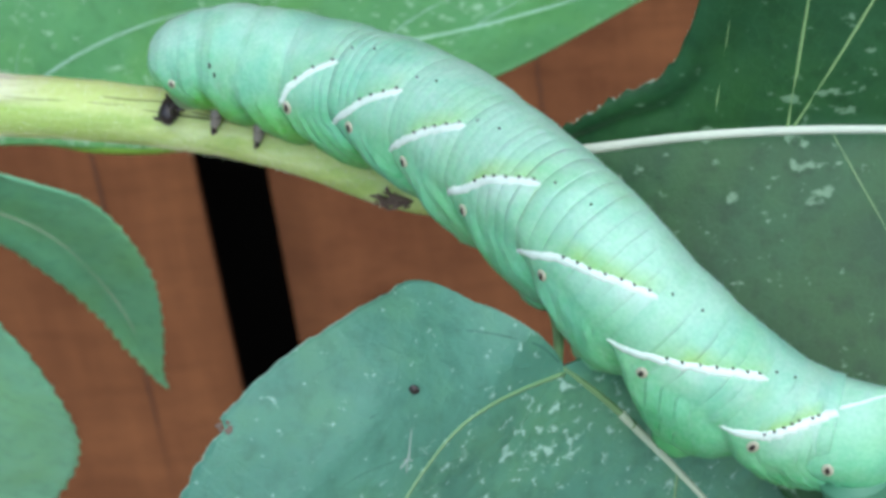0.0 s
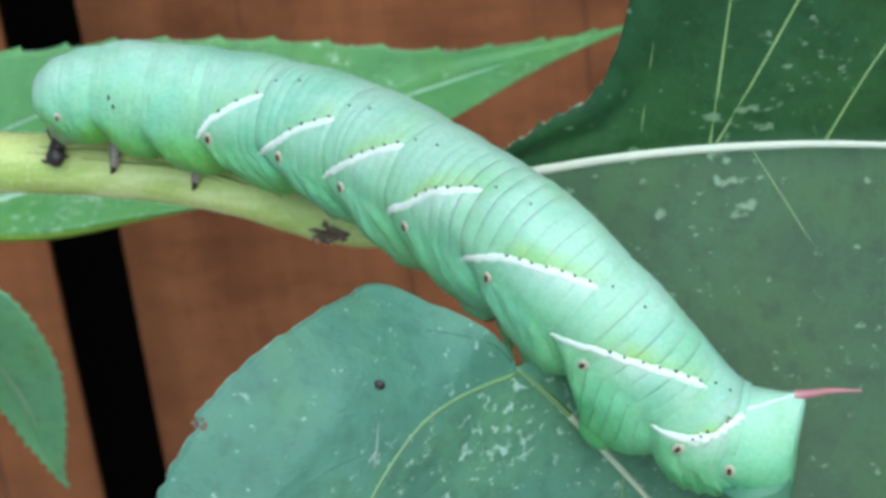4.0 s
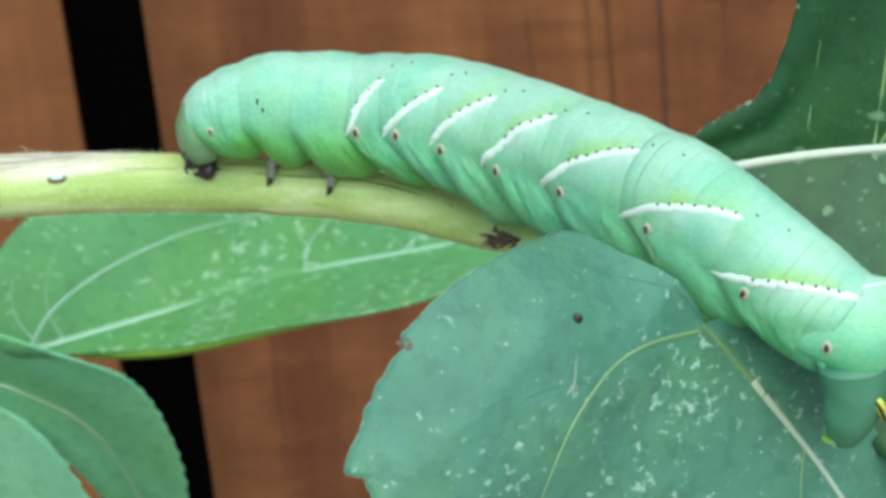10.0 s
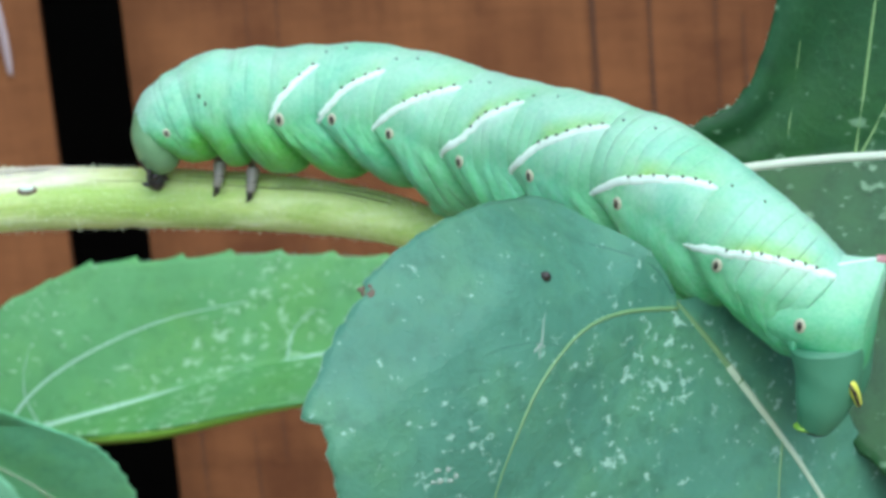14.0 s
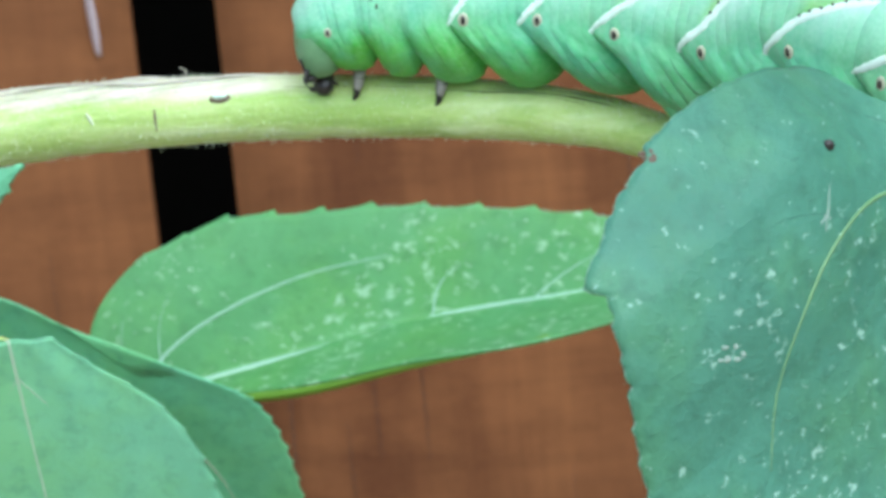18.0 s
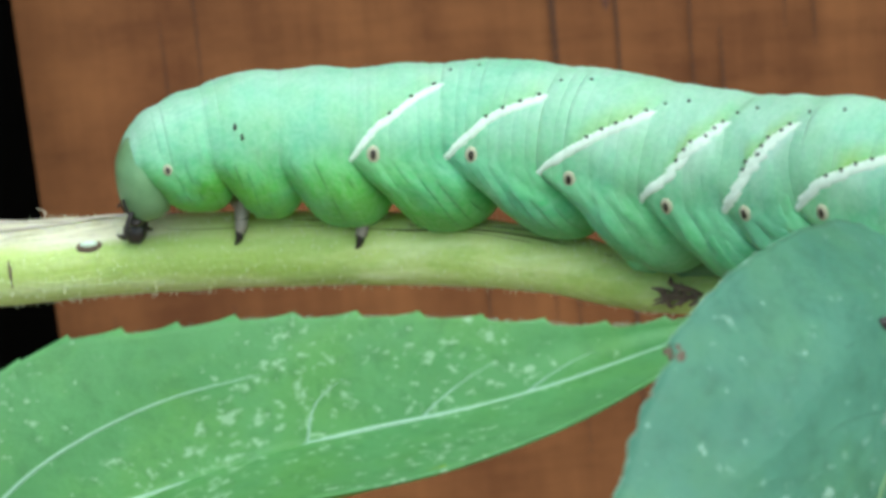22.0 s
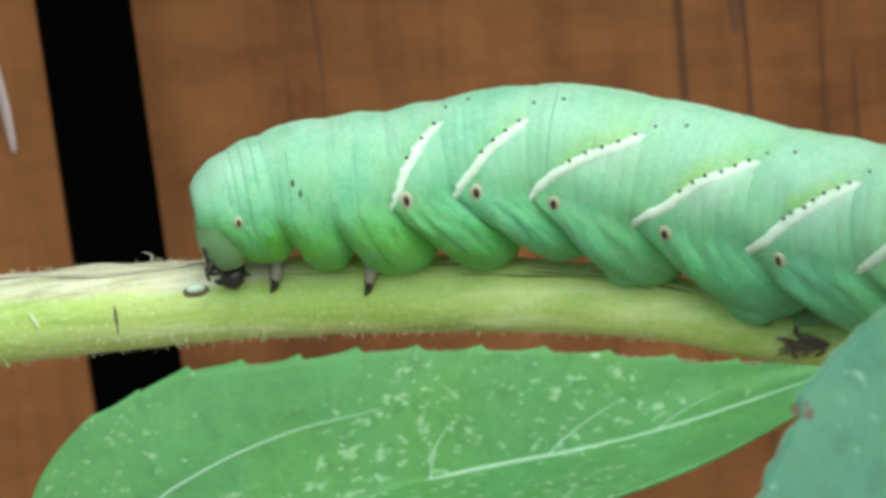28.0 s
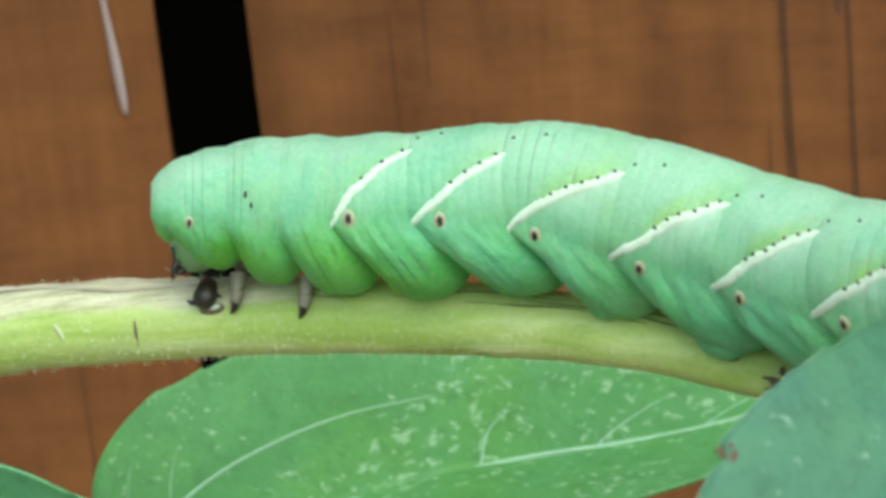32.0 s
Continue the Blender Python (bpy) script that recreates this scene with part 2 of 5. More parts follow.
M_LEAF_U.node_tree.nodes["Principled BSDF"].inputs["Coat Weight"].default_value = 0.18
M_LEAF_U.node_tree.nodes["Principled BSDF"].inputs["Coat Roughness"].default_value = 0.38
M_LEAF_B = leaf_material("leaf_mid_green", (0.12, 0.375, 0.125), (0.18, 0.475, 0.185), (0.44, 0.72, 0.44), 0.57, strong=0.75, fleck_scale=8.0)
M_LEAF_L = leaf_material("leaf_soft_green", (0.22, 0.66, 0.36), (0.30, 0.74, 0.44), (0.46, 0.66, 0.42), 0.76, through=0.25)
M_LEAF_M = leaf_material("leaf_pale_green", (0.25, 0.66, 0.38), (0.33, 0.75, 0.47), (0.42, 0.60, 0.36), 0.78, through=0.2)
M_LIME = plain("leaf_underside", (0.16, 0.36, 0.03), (0.26, 0.48, 0.06), 0.5, 4)
M_VEIN = plain("pale_vein", (0.36, 0.50, 0.33), (0.55, 0.66, 0.48), 0.55, 12)
M_VEIN_B = plain("soft_vein", (0.30, 0.53, 0.37), (0.43, 0.65, 0.48), 0.55, 12)
M_RIM = plain("leaf_rim", (0.26, 0.46, 0.32), (0.40, 0.60, 0.44), 0.6, 12)
M_VEIN_W = plain("white_vein", (0.40, 0.52, 0.38), (0.64, 0.70, 0.56), 0.6, 9)
M_VEIN_G = plain("green_vein", (0.17, 0.33, 0.10), (0.30, 0.47, 0.19), 0.55, 12)
M_VEIN_D = plain("sunken_vein", (0.035, 0.13, 0.075), (0.07, 0.20, 0.12), 0.55, 12)
M_VEIN_Y = plain("olive_vein", (0.12, 0.25, 0.09), (0.21, 0.36, 0.16), 0.55, 12)
M_WOOD = wood_material("cedar_board", (0.095, 0.032, 0.012), (0.25, 0.104, 0.037))
# near-black, so that what lies behind the fence gap reads as shade
M_DARK = plain("gap_shade_black", (0.004, 0.004, 0.004), (0.010, 0.009, 0.008), 0.95, 1.0, spec=0.05)
# ground is out of view; its pale tone is set to bounce fill upwards
M_GROUND = plain("bounce_ground", (0.17, 0.135, 0.09), (0.36, 0.29, 0.20), 0.95, 0.5, 0.8, 0.2, 0.004)
M_CRACK = plain("wood_crack", (0.050, 0.021, 0.011), (0.105, 0.046, 0.021), 0.9, 3)
M_KNOT = plain("wood_knot", (0.075, 0.030, 0.018), (0.14, 0.055, 0.030), 0.85, 3)
M_DRIP = plain("dried_white_drip", (0.34, 0.26, 0.25), (0.50, 0.42, 0.43), 0.7, 3)
M_BROWN = plain("withered_brown", (0.05, 0.038, 0.028), (0.24, 0.18, 0.125), 0.85, 10, 0.8)
M_DRYLEAF = plain("dry_leaf_patch", (0.20, 0.31, 0.24), (0.38, 0.46, 0.38), 0.8, 12, 0.6)
M_GROOVE = plain("green_groove", (0.09, 0.13, 0.03), (0.22, 0.28, 0.07), 0.7, 8, 0.6)
M_PEEL = plain("peeled_skin", (0.30, 0.27, 0.20), (0.66, 0.64, 0.52), 0.7, 7, 0.8)
M_HAIR = plain("stem_hair", (0.52, 0.62, 0.38), (0.72, 0.76, 0.58), 0.6, 10)


def stem_material():
    m, t, b = mat("green_stem", 0.5, spec=0.35)
    v = coords(t, (0.08, 1, 1))
    long, fine = noisy(t, v, 5.0, 5, 0.65), noisy(t, coords(t), 16.0, 3)
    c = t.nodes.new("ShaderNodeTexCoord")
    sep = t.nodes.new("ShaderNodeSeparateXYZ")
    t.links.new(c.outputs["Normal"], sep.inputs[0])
    col = ramp(t, long, [(0.3, (0.38, 0.56, 0.10)), (0.5, (0.52, 0.68, 0.23)), (0.68, (0.65, 0.79, 0.40))])
    dapple = ramp(t, noisy(t, coords(t, (0.35, 1, 1)), 1.6, 5, 0.7), [(0.47, (0, 0, 0)), (0.62, (0.6, 0.6, 0.6))])
    col = mixed(t, dapple, col, (0.24, 0.43, 0.04))
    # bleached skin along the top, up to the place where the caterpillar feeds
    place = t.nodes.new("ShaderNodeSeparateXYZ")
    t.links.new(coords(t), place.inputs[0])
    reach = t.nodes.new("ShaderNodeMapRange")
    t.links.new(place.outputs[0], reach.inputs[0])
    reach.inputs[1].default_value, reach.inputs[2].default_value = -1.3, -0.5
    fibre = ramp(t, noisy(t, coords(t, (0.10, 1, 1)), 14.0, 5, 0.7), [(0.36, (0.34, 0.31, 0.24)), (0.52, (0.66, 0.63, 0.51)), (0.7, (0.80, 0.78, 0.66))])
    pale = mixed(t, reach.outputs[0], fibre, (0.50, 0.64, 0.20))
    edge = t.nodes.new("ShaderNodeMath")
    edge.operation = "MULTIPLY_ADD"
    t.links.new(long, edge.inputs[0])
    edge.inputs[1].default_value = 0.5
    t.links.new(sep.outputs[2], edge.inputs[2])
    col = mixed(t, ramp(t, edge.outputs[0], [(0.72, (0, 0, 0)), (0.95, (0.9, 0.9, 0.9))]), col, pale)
    t.links.new(mixed(t, 0.2, col, mixed(t, fine, (0.2, 0.3, 0.04), (0.75, 0.82, 0.5))), b.inputs["Base Color"])
    bumped(t, b, mixed(t, 0.4, long, fine), 0.6, 0.0005)
    b.inputs["Subsurface Weight"].default_value = 0.35
    b.inputs["Subsurface Radius"].default_value = (0.003, 0.004, 0.001)
    b.inputs["Subsurface Scale"].default_value = 0.5
    return m


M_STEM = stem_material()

# ---- mesh helpers; shapes are written in centimetres ----
def cm(p):
    """Metres in the world from centimetres in the plan."""
    return Vector((p[0] / 100, p[1] / 100, p[2] / 100 + UP))


def empty(name, at):
    ob = new(name)
    ob.location = cm(at)
    ob.empty_display_size = 0.01
    return ob


def part(name, bm, material, parent=None, label="", smooth=True, at=None):
    """Links a bmesh in centimetres as one mesh object, in the space of its parent, or in the world at a place."""
    mesh = bpy.data.meshes.new(name)
    bmesh.ops.recalc_face_normals(bm, faces=bm.faces)
    for v in bm.verts:
        v.co *= 0.01
    for f in bm.faces:
        f.smooth = smooth
    bm.to_mesh(mesh)
    bm.free()
    mesh.materials.append(material)
    ob = new(name, mesh)
    ob.parent = parent
    if at is not None:
        ob.location = cm(at)
    return tagged(ob, label) if label else ob


def curve_at(points, s):
    """A smooth curve through control points; s from 0 to 1. Points may be numbers or tuples."""
    n = len(points) - 1
    k = min(int(s * n), n - 1)
    f = s * n - k
    p = [np.array(points[min(max(i, 0), n)], float) for i in (k - 1, k, k + 1, k + 2)]
    return 0.5 * (2 * p[1] + (p[2] - p[0]) * f + (2 * p[0] - 5 * p[1] + 4 * p[2] - p[3]) * f**2 + (3 * p[1] - p[0] - 3 * p[2] + p[3]) * f**3)


def tube(bm, points, radii, sides=10, steps=None, rough=0.0, flat=1.0):
    """A tapered tube along a smooth curve, closed at both ends."""
    steps = steps or 6 * (len(points) - 1)
    rings, side = [], None
    for k in range(steps + 1):
        s = k / steps
        c = Vector(curve_at(points, s))
        d = Vector(curve_at(points, min(s + 0.01, 1)) - curve_at(points, max(s - 0.01, 0))).normalized()
        side = (side or Vector((0.13, 0.21, 1)).cross(d)).normalized()
        side = (side - d * side.dot(d)).normalized()
        up = d.cross(side)
        r = float(curve_at(radii, s))
        ring = []
        for j in range(sides):
            a = 2 * math.pi * j / sides
            q = r * (1 + rough * noise.noise(c * 3 + Vector((math.cos(a), math.sin(a), 0)) * 1.3))
            ring.append(bm.verts.new(c + (side * math.cos(a) + up * math.sin(a) * flat) * q))
        rings.append(ring)
    for a, b in zip(rings, rings[1:]):
        for j in range(sides):
            bm.faces.new((a[j], a[(j + 1) % sides], b[(j + 1) % sides], b[j]))
    bm.faces.new(rings[0][::-1])
    bm.faces.new(rings[-1])
    return bm


def ball(bm, at, size, turn=None, u=12, v=8):
    m = Matrix.Translation(at) @ (turn or Matrix()) @ Matrix.Diagonal((*size, 1))
    bmesh.ops.create_uvsphere(bm, u_segments=u, v_segments=v, radius=1, matrix=m)
    return bm


def block(bm, lo, hi, bevel=0.0):
    made = bmesh.ops.create_cube(bm, size=1, matrix=Matrix.Translation((Vector(lo) + Vector(hi)) / 2) @ Matrix.Diagonal((*(Vector(hi) - Vector(lo)), 1)))
    if bevel:
        edges = list({e for v in made["verts"] for e in v.link_edges})
        bmesh.ops.bevel(bm, geom=edges, offset=bevel, segments=2, affect="EDGES")
    return bm


# ---- structure: ground, fence ----
FENCE_Y = 20.70
bm = bmesh.new()
bmesh.ops.create_grid(bm, x_segments=60, y_segments=60, size=400)
for v in bm.verts:
    v.co.z = 2.0 * noise.noise(v.co * 0.03) + 0.8 * noise.noise(v.co * 0.11)
    far = max(abs(v.co.x), abs(v.co.y))
    if far > 390:
        v.co.x, v.co.y, v.co.z = v.co.x * 800, v.co.y * 800, 0
ground = tagged(part("ground", bm, M_GROUND, at=(0, 0, -100 * UP)), "unseen pale brown ground below the plant, toned to bounce fill light", "ground", kind="structure")


def board(bm, x0, x1, y, thick, seed):
    """A rough vertical plank with eased edges, a little uneven."""
    nx, nz, z0, z1 = 14, 90, -96.0, 70.0
    grid = []
    for side in (0, 1):
        rows = []
        for k in range(nz + 1):
            z = z0 + (z1 - z0) * k / nz
            row = []
            for j in range(nx + 1):
                f = j / nx
                x = x0 + (x1 - x0) * f + (0.05 * noise.noise((seed, z * 0.05, side)) if j in (0, nx) else 0)
                ease = 0.16 * max(0, 1 - min(f, 1 - f) * nx * 0.9)
                d = 0.05 * noise.noise((x * 0.3 + seed, z * 0.03, 2))
                row.append(bm.verts.new((x, y + (thick - ease if side else ease) + d, z)))
            rows.append(row)
        grid.append(rows)
    for side, rows in enumerate(grid):
        for a, b in zip(rows, rows[1:]):
            for j in range(nx):
                bm.faces.new((a[j], a[j + 1], b[j + 1], b[j]))
    for k in range(nz):
        for j in (0, nx):
            bm.faces.new((grid[0][k][j], grid[1][k][j], grid[1][k + 1][j], grid[0][k + 1][j]))
    for k in (0, nz):
        for j in range(nx):
            bm.faces.new((grid[0][k][j], grid[0][k][j + 1], grid[1][k][j + 1], grid[1][k][j]))
    return bm


fence = tagged(empty("fence", (0, FENCE_Y, -96)), "reddish brown cedar board fence with a narrow open gap", "fence", kind="structure")
FENCE_IN = Vector((0, -FENCE_Y, 96))
GAP_L, GAP_R, BOARD_W = -5.30, -3.75, 18.4
places = []
for k in range(-7, 8):
    x0 = GAP_R + k * (BOARD_W + GAP_R - GAP_L)
    places.append((x0, x0 + BOARD_W))
for k, (x0, x1) in enumerate(places):
    ob = part("board", board(bmesh.new(), x0, x1, FENCE_Y, 0.7, k * 7.3), M_WOOD, fence)
    ob.location = FENCE_IN * 0.01
# unseen boards added behind the gap; their near-black paints its shade
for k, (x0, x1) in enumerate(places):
    ob = part("gap_shade_board", board(bmesh.new(), x0 - 10.0, x0 + 9.2, FENCE_Y + 9.2, 1.6, 200 + k * 3.1), M_DARK, fence, "near-black board added behind the gap to stand for its shade")
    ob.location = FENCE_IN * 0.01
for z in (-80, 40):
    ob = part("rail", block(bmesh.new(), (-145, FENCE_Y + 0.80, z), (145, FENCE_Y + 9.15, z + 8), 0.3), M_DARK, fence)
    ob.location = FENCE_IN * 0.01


def crack(x, z0, z1, w, seed):
    """A fine split in the wood, a sliver standing 0.1 mm proud of the board."""
    bm = bmesh.new()
    n = 40
    left, right = [], []
    for k in range(n + 1):
        z = z0 + (z1 - z0) * k / n
        c = x + 0.05 * noise.noise((seed, z * 0.1, 0)) + 0.02 * noise.noise((seed, z * 0.9, 4))
        h = w * (0.35 + 0.65 * abs(noise.noise((seed + 3, z * 0.35, 1)))) * min(1, 4 * k / n, 4 * (n - k) / n) + 0.005
        y = FENCE_Y - 0.02 + 0.05 * noise.noise((x * 0.3, z * 0.03, 2)) - 0.02
        left.append(bm.verts.new((c - h, y, z)))
        right.append(bm.verts.new((c + h, y, z)))
    for k in range(n):
        bm.faces.new((left[k], right[k], right[k + 1], left[k + 1]))
    ob = part("split", bm, M_CRACK, fence, "thin dark split in the wood")
    ob.location = FENCE_IN * 0.01


for x, z0, z1, w, seed in ((5.06, -15.5, 2, 0.045, 1), (6.08, -19, 4, 0.055, 2), (7.3, -12, 3, 0.03, 3), (-7.3, -30, -12, 0.05, 4), (2.1, -30, -17, 0.05, 5)):
    crack(x, z0, z1, w, seed)
dice = random.Random(31)
for k in range(16):
    x, z = dice.uniform(-3.3, 9.5), dice.uniform(-16, -4)
    crack(x, z - dice.uniform(1.0, 5.0), z, dice.uniform(0.015, 0.03), 20 + k)
for x, z, w, h in ((5.93, -6.7, 0.13, 1.1), (7.6, -6.3, 0.12, 1.0), (-6.4, -17.5, 0.12, 0.4)):
    bm = ball(bmesh.new(), (x, FENCE_Y + 0.01, z), (w, 0.05, h), u=14, v=10)
    part("knot", bm, M_KNOT, fence, "small dark knot").location = FENCE_IN * 0.01
bm = tube(bmesh.new(), [(-6.15, FENCE_Y - 0.03, -4.6), (-6.08, FENCE_Y - 0.03, -6.0), (-5.98, FENCE_Y - 0.04, -7.4), (-5.93, FENCE_Y - 0.03, -8.35)], [0.03, 0.06, 0.08, 0.12, 0.07], 8, flat=0.35)
part("drip", bm, M_DRIP, fence, "pale dried drip on the board").location = FENCE_IN * 0.01

# ---- the plant: stem ----
STEM = [(-26.0, 6.0, -97.0), (-25.0, 5.5, -50.0), (-20.0, 4.2, -16.0), (-13.0, 2.6, -7.4), (-8.0, 1.55, -5.80), (-5.0, 0.85, -5.45), (-3.0, 0.50, -5.28), (-1.0, 0.30, -5.30), (0.8, 0.05, -5.42), (2.0, -0.30, -5.57), (2.9, -0.66, -5.80), (3.6, -0.85, -5.85), (4.3, -0.85, -5.45)]
STEM_R = [0.75, 0.65, 0.55, 0.46, 0.42, 0.39, 0.36, 0.325, 0.30, 0.265, 0.22, 0.17, 0.11]
S_AT = lambda x: float(np.interp(x, [p[0] for p in STEM], np.linspace(0, 1, len(STEM))))


def along_stem(s, angle, lift=0.0):
    """A point on the stem's skin; the angle runs from the top (90) over the camera's side (180)."""
    c, r = Vector(curve_at(STEM, s)), float(curve_at(STEM_R, s)) + lift
    a = radians(angle)
    return c + Vector((0, math.cos(a) * r, math.sin(a) * r))


plant = tagged(empty("sunflower_stem", STEM[6]), "pale green hairy sunflower stem with bleached top and dark scar", "plant stem")
STEM_IN = -Vector(STEM[6])


def stem_part(name, bm, material, label="", smooth=True):
    ob = part(name, bm, material, plant, label, smooth)
    ob.location = STEM_IN * 0.01
    return ob


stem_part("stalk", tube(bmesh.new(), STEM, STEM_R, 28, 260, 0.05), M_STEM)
rng = random.Random(4)
bm = bmesh.new()
for _ in range(3400):
    s = S_AT(rng.uniform(-9, 3))
    a = rng.uniform(60, 330)
    p, q = along_stem(s, a), along_stem(s, a + rng.uniform(-8, 8), rng.uniform(0.02, 0.06))
    q.x += rng.uniform(-0.025, 0.025)
    side = Vector((0.0036, 0, 0))
    w = [bm.verts.new(v) for v in (p - side, p + side, q)]
    bm.faces.new(w)
tagged(stem_part("hairs", bm, M_HAIR), "short white bristles", kind="stuff")
# bleached skin peels off along the top
for x0, x1, a0, w in ((-8.5, -4.6, 96, 0.05), (-6.2, -2.6, 84, 0.06), (-4.2, -1.3, 104, 0.045), (-2.9, -0.9, 90, 0.05)):
    line = [along_stem(S_AT(x0 + (x1 - x0) * f), a0 + 9 * math.sin(f * 9 + x0), 0.004) for f in np.linspace(0, 1, 9)]
    stem_part("peel", tube(bmesh.new(), line, [0.004, w, w * 0.6, w, w * 0.5, 0.004], 8, 60, 0.9, 0.35), M_PEEL, "grey-white peeling skin")
for x in (-2.05, -4.1, -4.5, -6.3):
    p = along_stem(S_AT(x), 88)
    stem_part("bristle", tube(bmesh.new(), [p, p + Vector((0.02, 0, 0.07)), p + Vector((-0.05, 0, 0.11))], [0.008, 0.006, 0.002], 5), M_PEEL)
# the oval scar with its white eye, a cut line, a torn node
p = along_stem(S_AT(-1.69), 148)
stem_part("scar", ball(bmesh.new(), p + Vector((0, 0.01, -0.015)), (0.12, 0.045, 0.055)), M_BROWN, "dark oval bud scar")
stem_part("scar_centre", ball(bmesh.new(), p + Vector((0, -0.022, 0.022)), (0.075, 0.026, 0.030)), M_STRIPE, "white centre of the scar")
p = along_stem(S_AT(-3.0), 170)
stem_part("fleck", tube(bmesh.new(), [p + Vector((-0.03, -0.01, 0.06)), p, p + Vector((0.03, -0.01, -0.06))], [0.012, 0.02, 0.012], 6), M_HAIR, "white fleck")
stem_part("cut", tube(bmesh.new(), [along_stem(S_AT(-2.35), a, -0.004) for a in (150, 175, 200)], [0.005, 0.014, 0.005], 6), M_BROWN, "thin brown cut")
stem_part("streak", tube(bmesh.new(), [along_stem(S_AT(x), 122, -0.006) for x in (0.9, 1.4, 1.9, 2.5)], [0.004, 0.014, 0.016, 0.005], 6), M_GROOVE, "dark green streak along the stem")
for x0, x1, a, r in ((-0.2, 1.2, 112, 0.009), (0.4, 1.9, 131, 0.011), (1.3, 2.6, 108, 0.012), (-1.2, 0.2, 128, 0.007)):
    line = [along_stem(S_AT(x0 + (x1 - x0) * f), a + 3 * math.sin(7 * f + x0), -0.004) for f in (0, 0.3, 0.6, 1)]
    stem_part("streak", tube(bmesh.new(), line, [0.003, r, r * 0.8, 0.003], 6), M_GROOVE, "dark green streak along the stem")
bm = bmesh.new()
for k in range(34):
    c = Vector((2.98, -0.93, -5.83)) + Vector((rng.gauss(0, 0.08), rng.gauss(0, 0.03), rng.gauss(0, 0.04)))
    d = Vector((rng.gauss(0, 0.07), rng.gauss(0, 0.02), rng.gauss(0, 0.045)))
    tube(bm, [c - d, c + Vector((0, -0.02, 0.01)), c + d], [0.008, rng.uniform(0.012, 0.026), 0.005], 6, 6, 0.4)
tagged(stem_part("torn_node", bm, M_BROWN, "withered brown torn leaf node", False), kind="stuff")

# ---- leaves ----
def leaf(name, label, origin, along, across, length, left, right, material, vein_mat, veins, bend, cup, teeth=26, tooth=0.035, wavy=0.06, seed=0, fold=(0.0, 0.0), vein_r=0.07, back=0.0, mid=1.0, arch=(0, 0), side_mat=None, curl=None, hairs=0):
    """A blade about a midrib that starts at origin and runs along; left and right are half widths from base to tip, bend how far the midrib
    leaves its plane, cup how far the margins do, fold the turn of each half about the midrib, veins rows of (from, side, reach, end)."""
    U = Vector(along).normalized()
    V = Vector(across)
    V = (V - U * V.dot(U)).normalized()
    N = U.cross(V)
    thing = tagged(empty(name, origin), label, "leaf", "leaves of the plant")

    def place(u, v):
        """Centimetres from the base; u from 0 to 1, v from -1 (right) to 1 (left)."""
        half = float(curve_at(left if v >= 0 else right, min(max(u, 0), 1)))
        w = abs(v) * half
        a = radians(fold[0] if v >= 0 else fold[1])
        side = V * math.cos(a) * (1 if v >= 0 else -1) + N * math.sin(a)
        lift = cup * w * w / 4 + wavy * noise.noise((u * 4 + seed, v * 2.2, seed * 1.7)) * (0.3 + abs(v))
        p = U * (length * u - back * (math.sin(math.pi * abs(v) ** 0.8) - 1.3 * abs(v) ** 4) * max(0.0, 1 - u * 2.2) ** 2) + side * w + N * (float(curve_at(bend, min(max(u, 0), 1))) + lift)
        return p + V * float(curve_at(arch, min(max(u, 0), 1)))

    nu, nv = 150, 36
    bm = bmesh.new()
    top = []
    for k in range(nu + 1):
        u = k / nu
        row = []
        for j in range(nv + 1):
            v = -1 + 2 * j / nv
            edge = 1 + (tooth * (((u * teeth) % 1) ** 3 * 1.4 - 0.3) * 2 * (v == 1 or v == -1 and not curl) if teeth else 0)
            row.append(bm.verts.new(place(u, v) if edge == 1 else place(u, v) + (place(u, v) - place(u, v * 0.9)).normalized() * (edge - 1) * 2.0))
        top.append(row)
    for a, b in zip(top, top[1:]):
        for j in range(nv):
            bm.faces.new((a[j], a[j + 1], b[j + 1], b[j]))
    bmesh.ops.remove_doubles(bm, verts=bm.verts, dist=0.002)
    blade = part("blade", bm, material, thing)
    mod = blade.modifiers.new("thick", "SOLIDIFY")
    mod.thickness, mod.offset = 0.0004, 0
    rise = Vector((0, -0.012, 0.008))
    bm = tube(bmesh.new(), [place(u * mid, 0) + rise for u in (0, 0.2, 0.4, 0.6, 0.8, 0.98)], [vein_r, vein_r * 0.85, vein_r * 0.7, vein_r * 0.5, vein_r * 0.3, vein_r * 0.1], 8, 40)
    part("midrib", bm, vein_mat, thing)
    if hairs:
        bm, dice = bmesh.new(), random.Random(seed)
        for _ in range(hairs):
            u = dice.uniform(0.03, 0.9)
            p, side = place(u, 0.985), U * 0.004
            out = (p - place(u, 0.9)).normalized() * dice.uniform(0.02, 0.045) + U * dice.uniform(-0.02, 0.02) + N * dice.uniform(-0.02, 0.02)
            bm.faces.new([bm.verts.new(v) for v in (p - side, p + side, p + out)])
        tagged(part("bristles", bm, M_RIM, thing, "short pale bristles"), kind="stuff")
    if curl:
        u0, u1, drop = curl
        bm, rows = bmesh.new(), []
        for k in range(41):
            s = k / 40
            p = place(u0 + (u1 - u0) * s, -0.97)
            d = drop * math.sin(math.pi * min(1, 0.15 + 0.85 * s)) * (1 - 0.3 * s)
            rows.append([bm.verts.new(p + Vector(o)) for o in ((0, 0, 0.01), (0, -0.02, -0.5 * d), (0, 0.06, -d))])
        for p, q in zip(rows, rows[1:]):
            for j in range(2):
                bm.faces.new((p[j], p[j + 1], q[j + 1], q[j]))
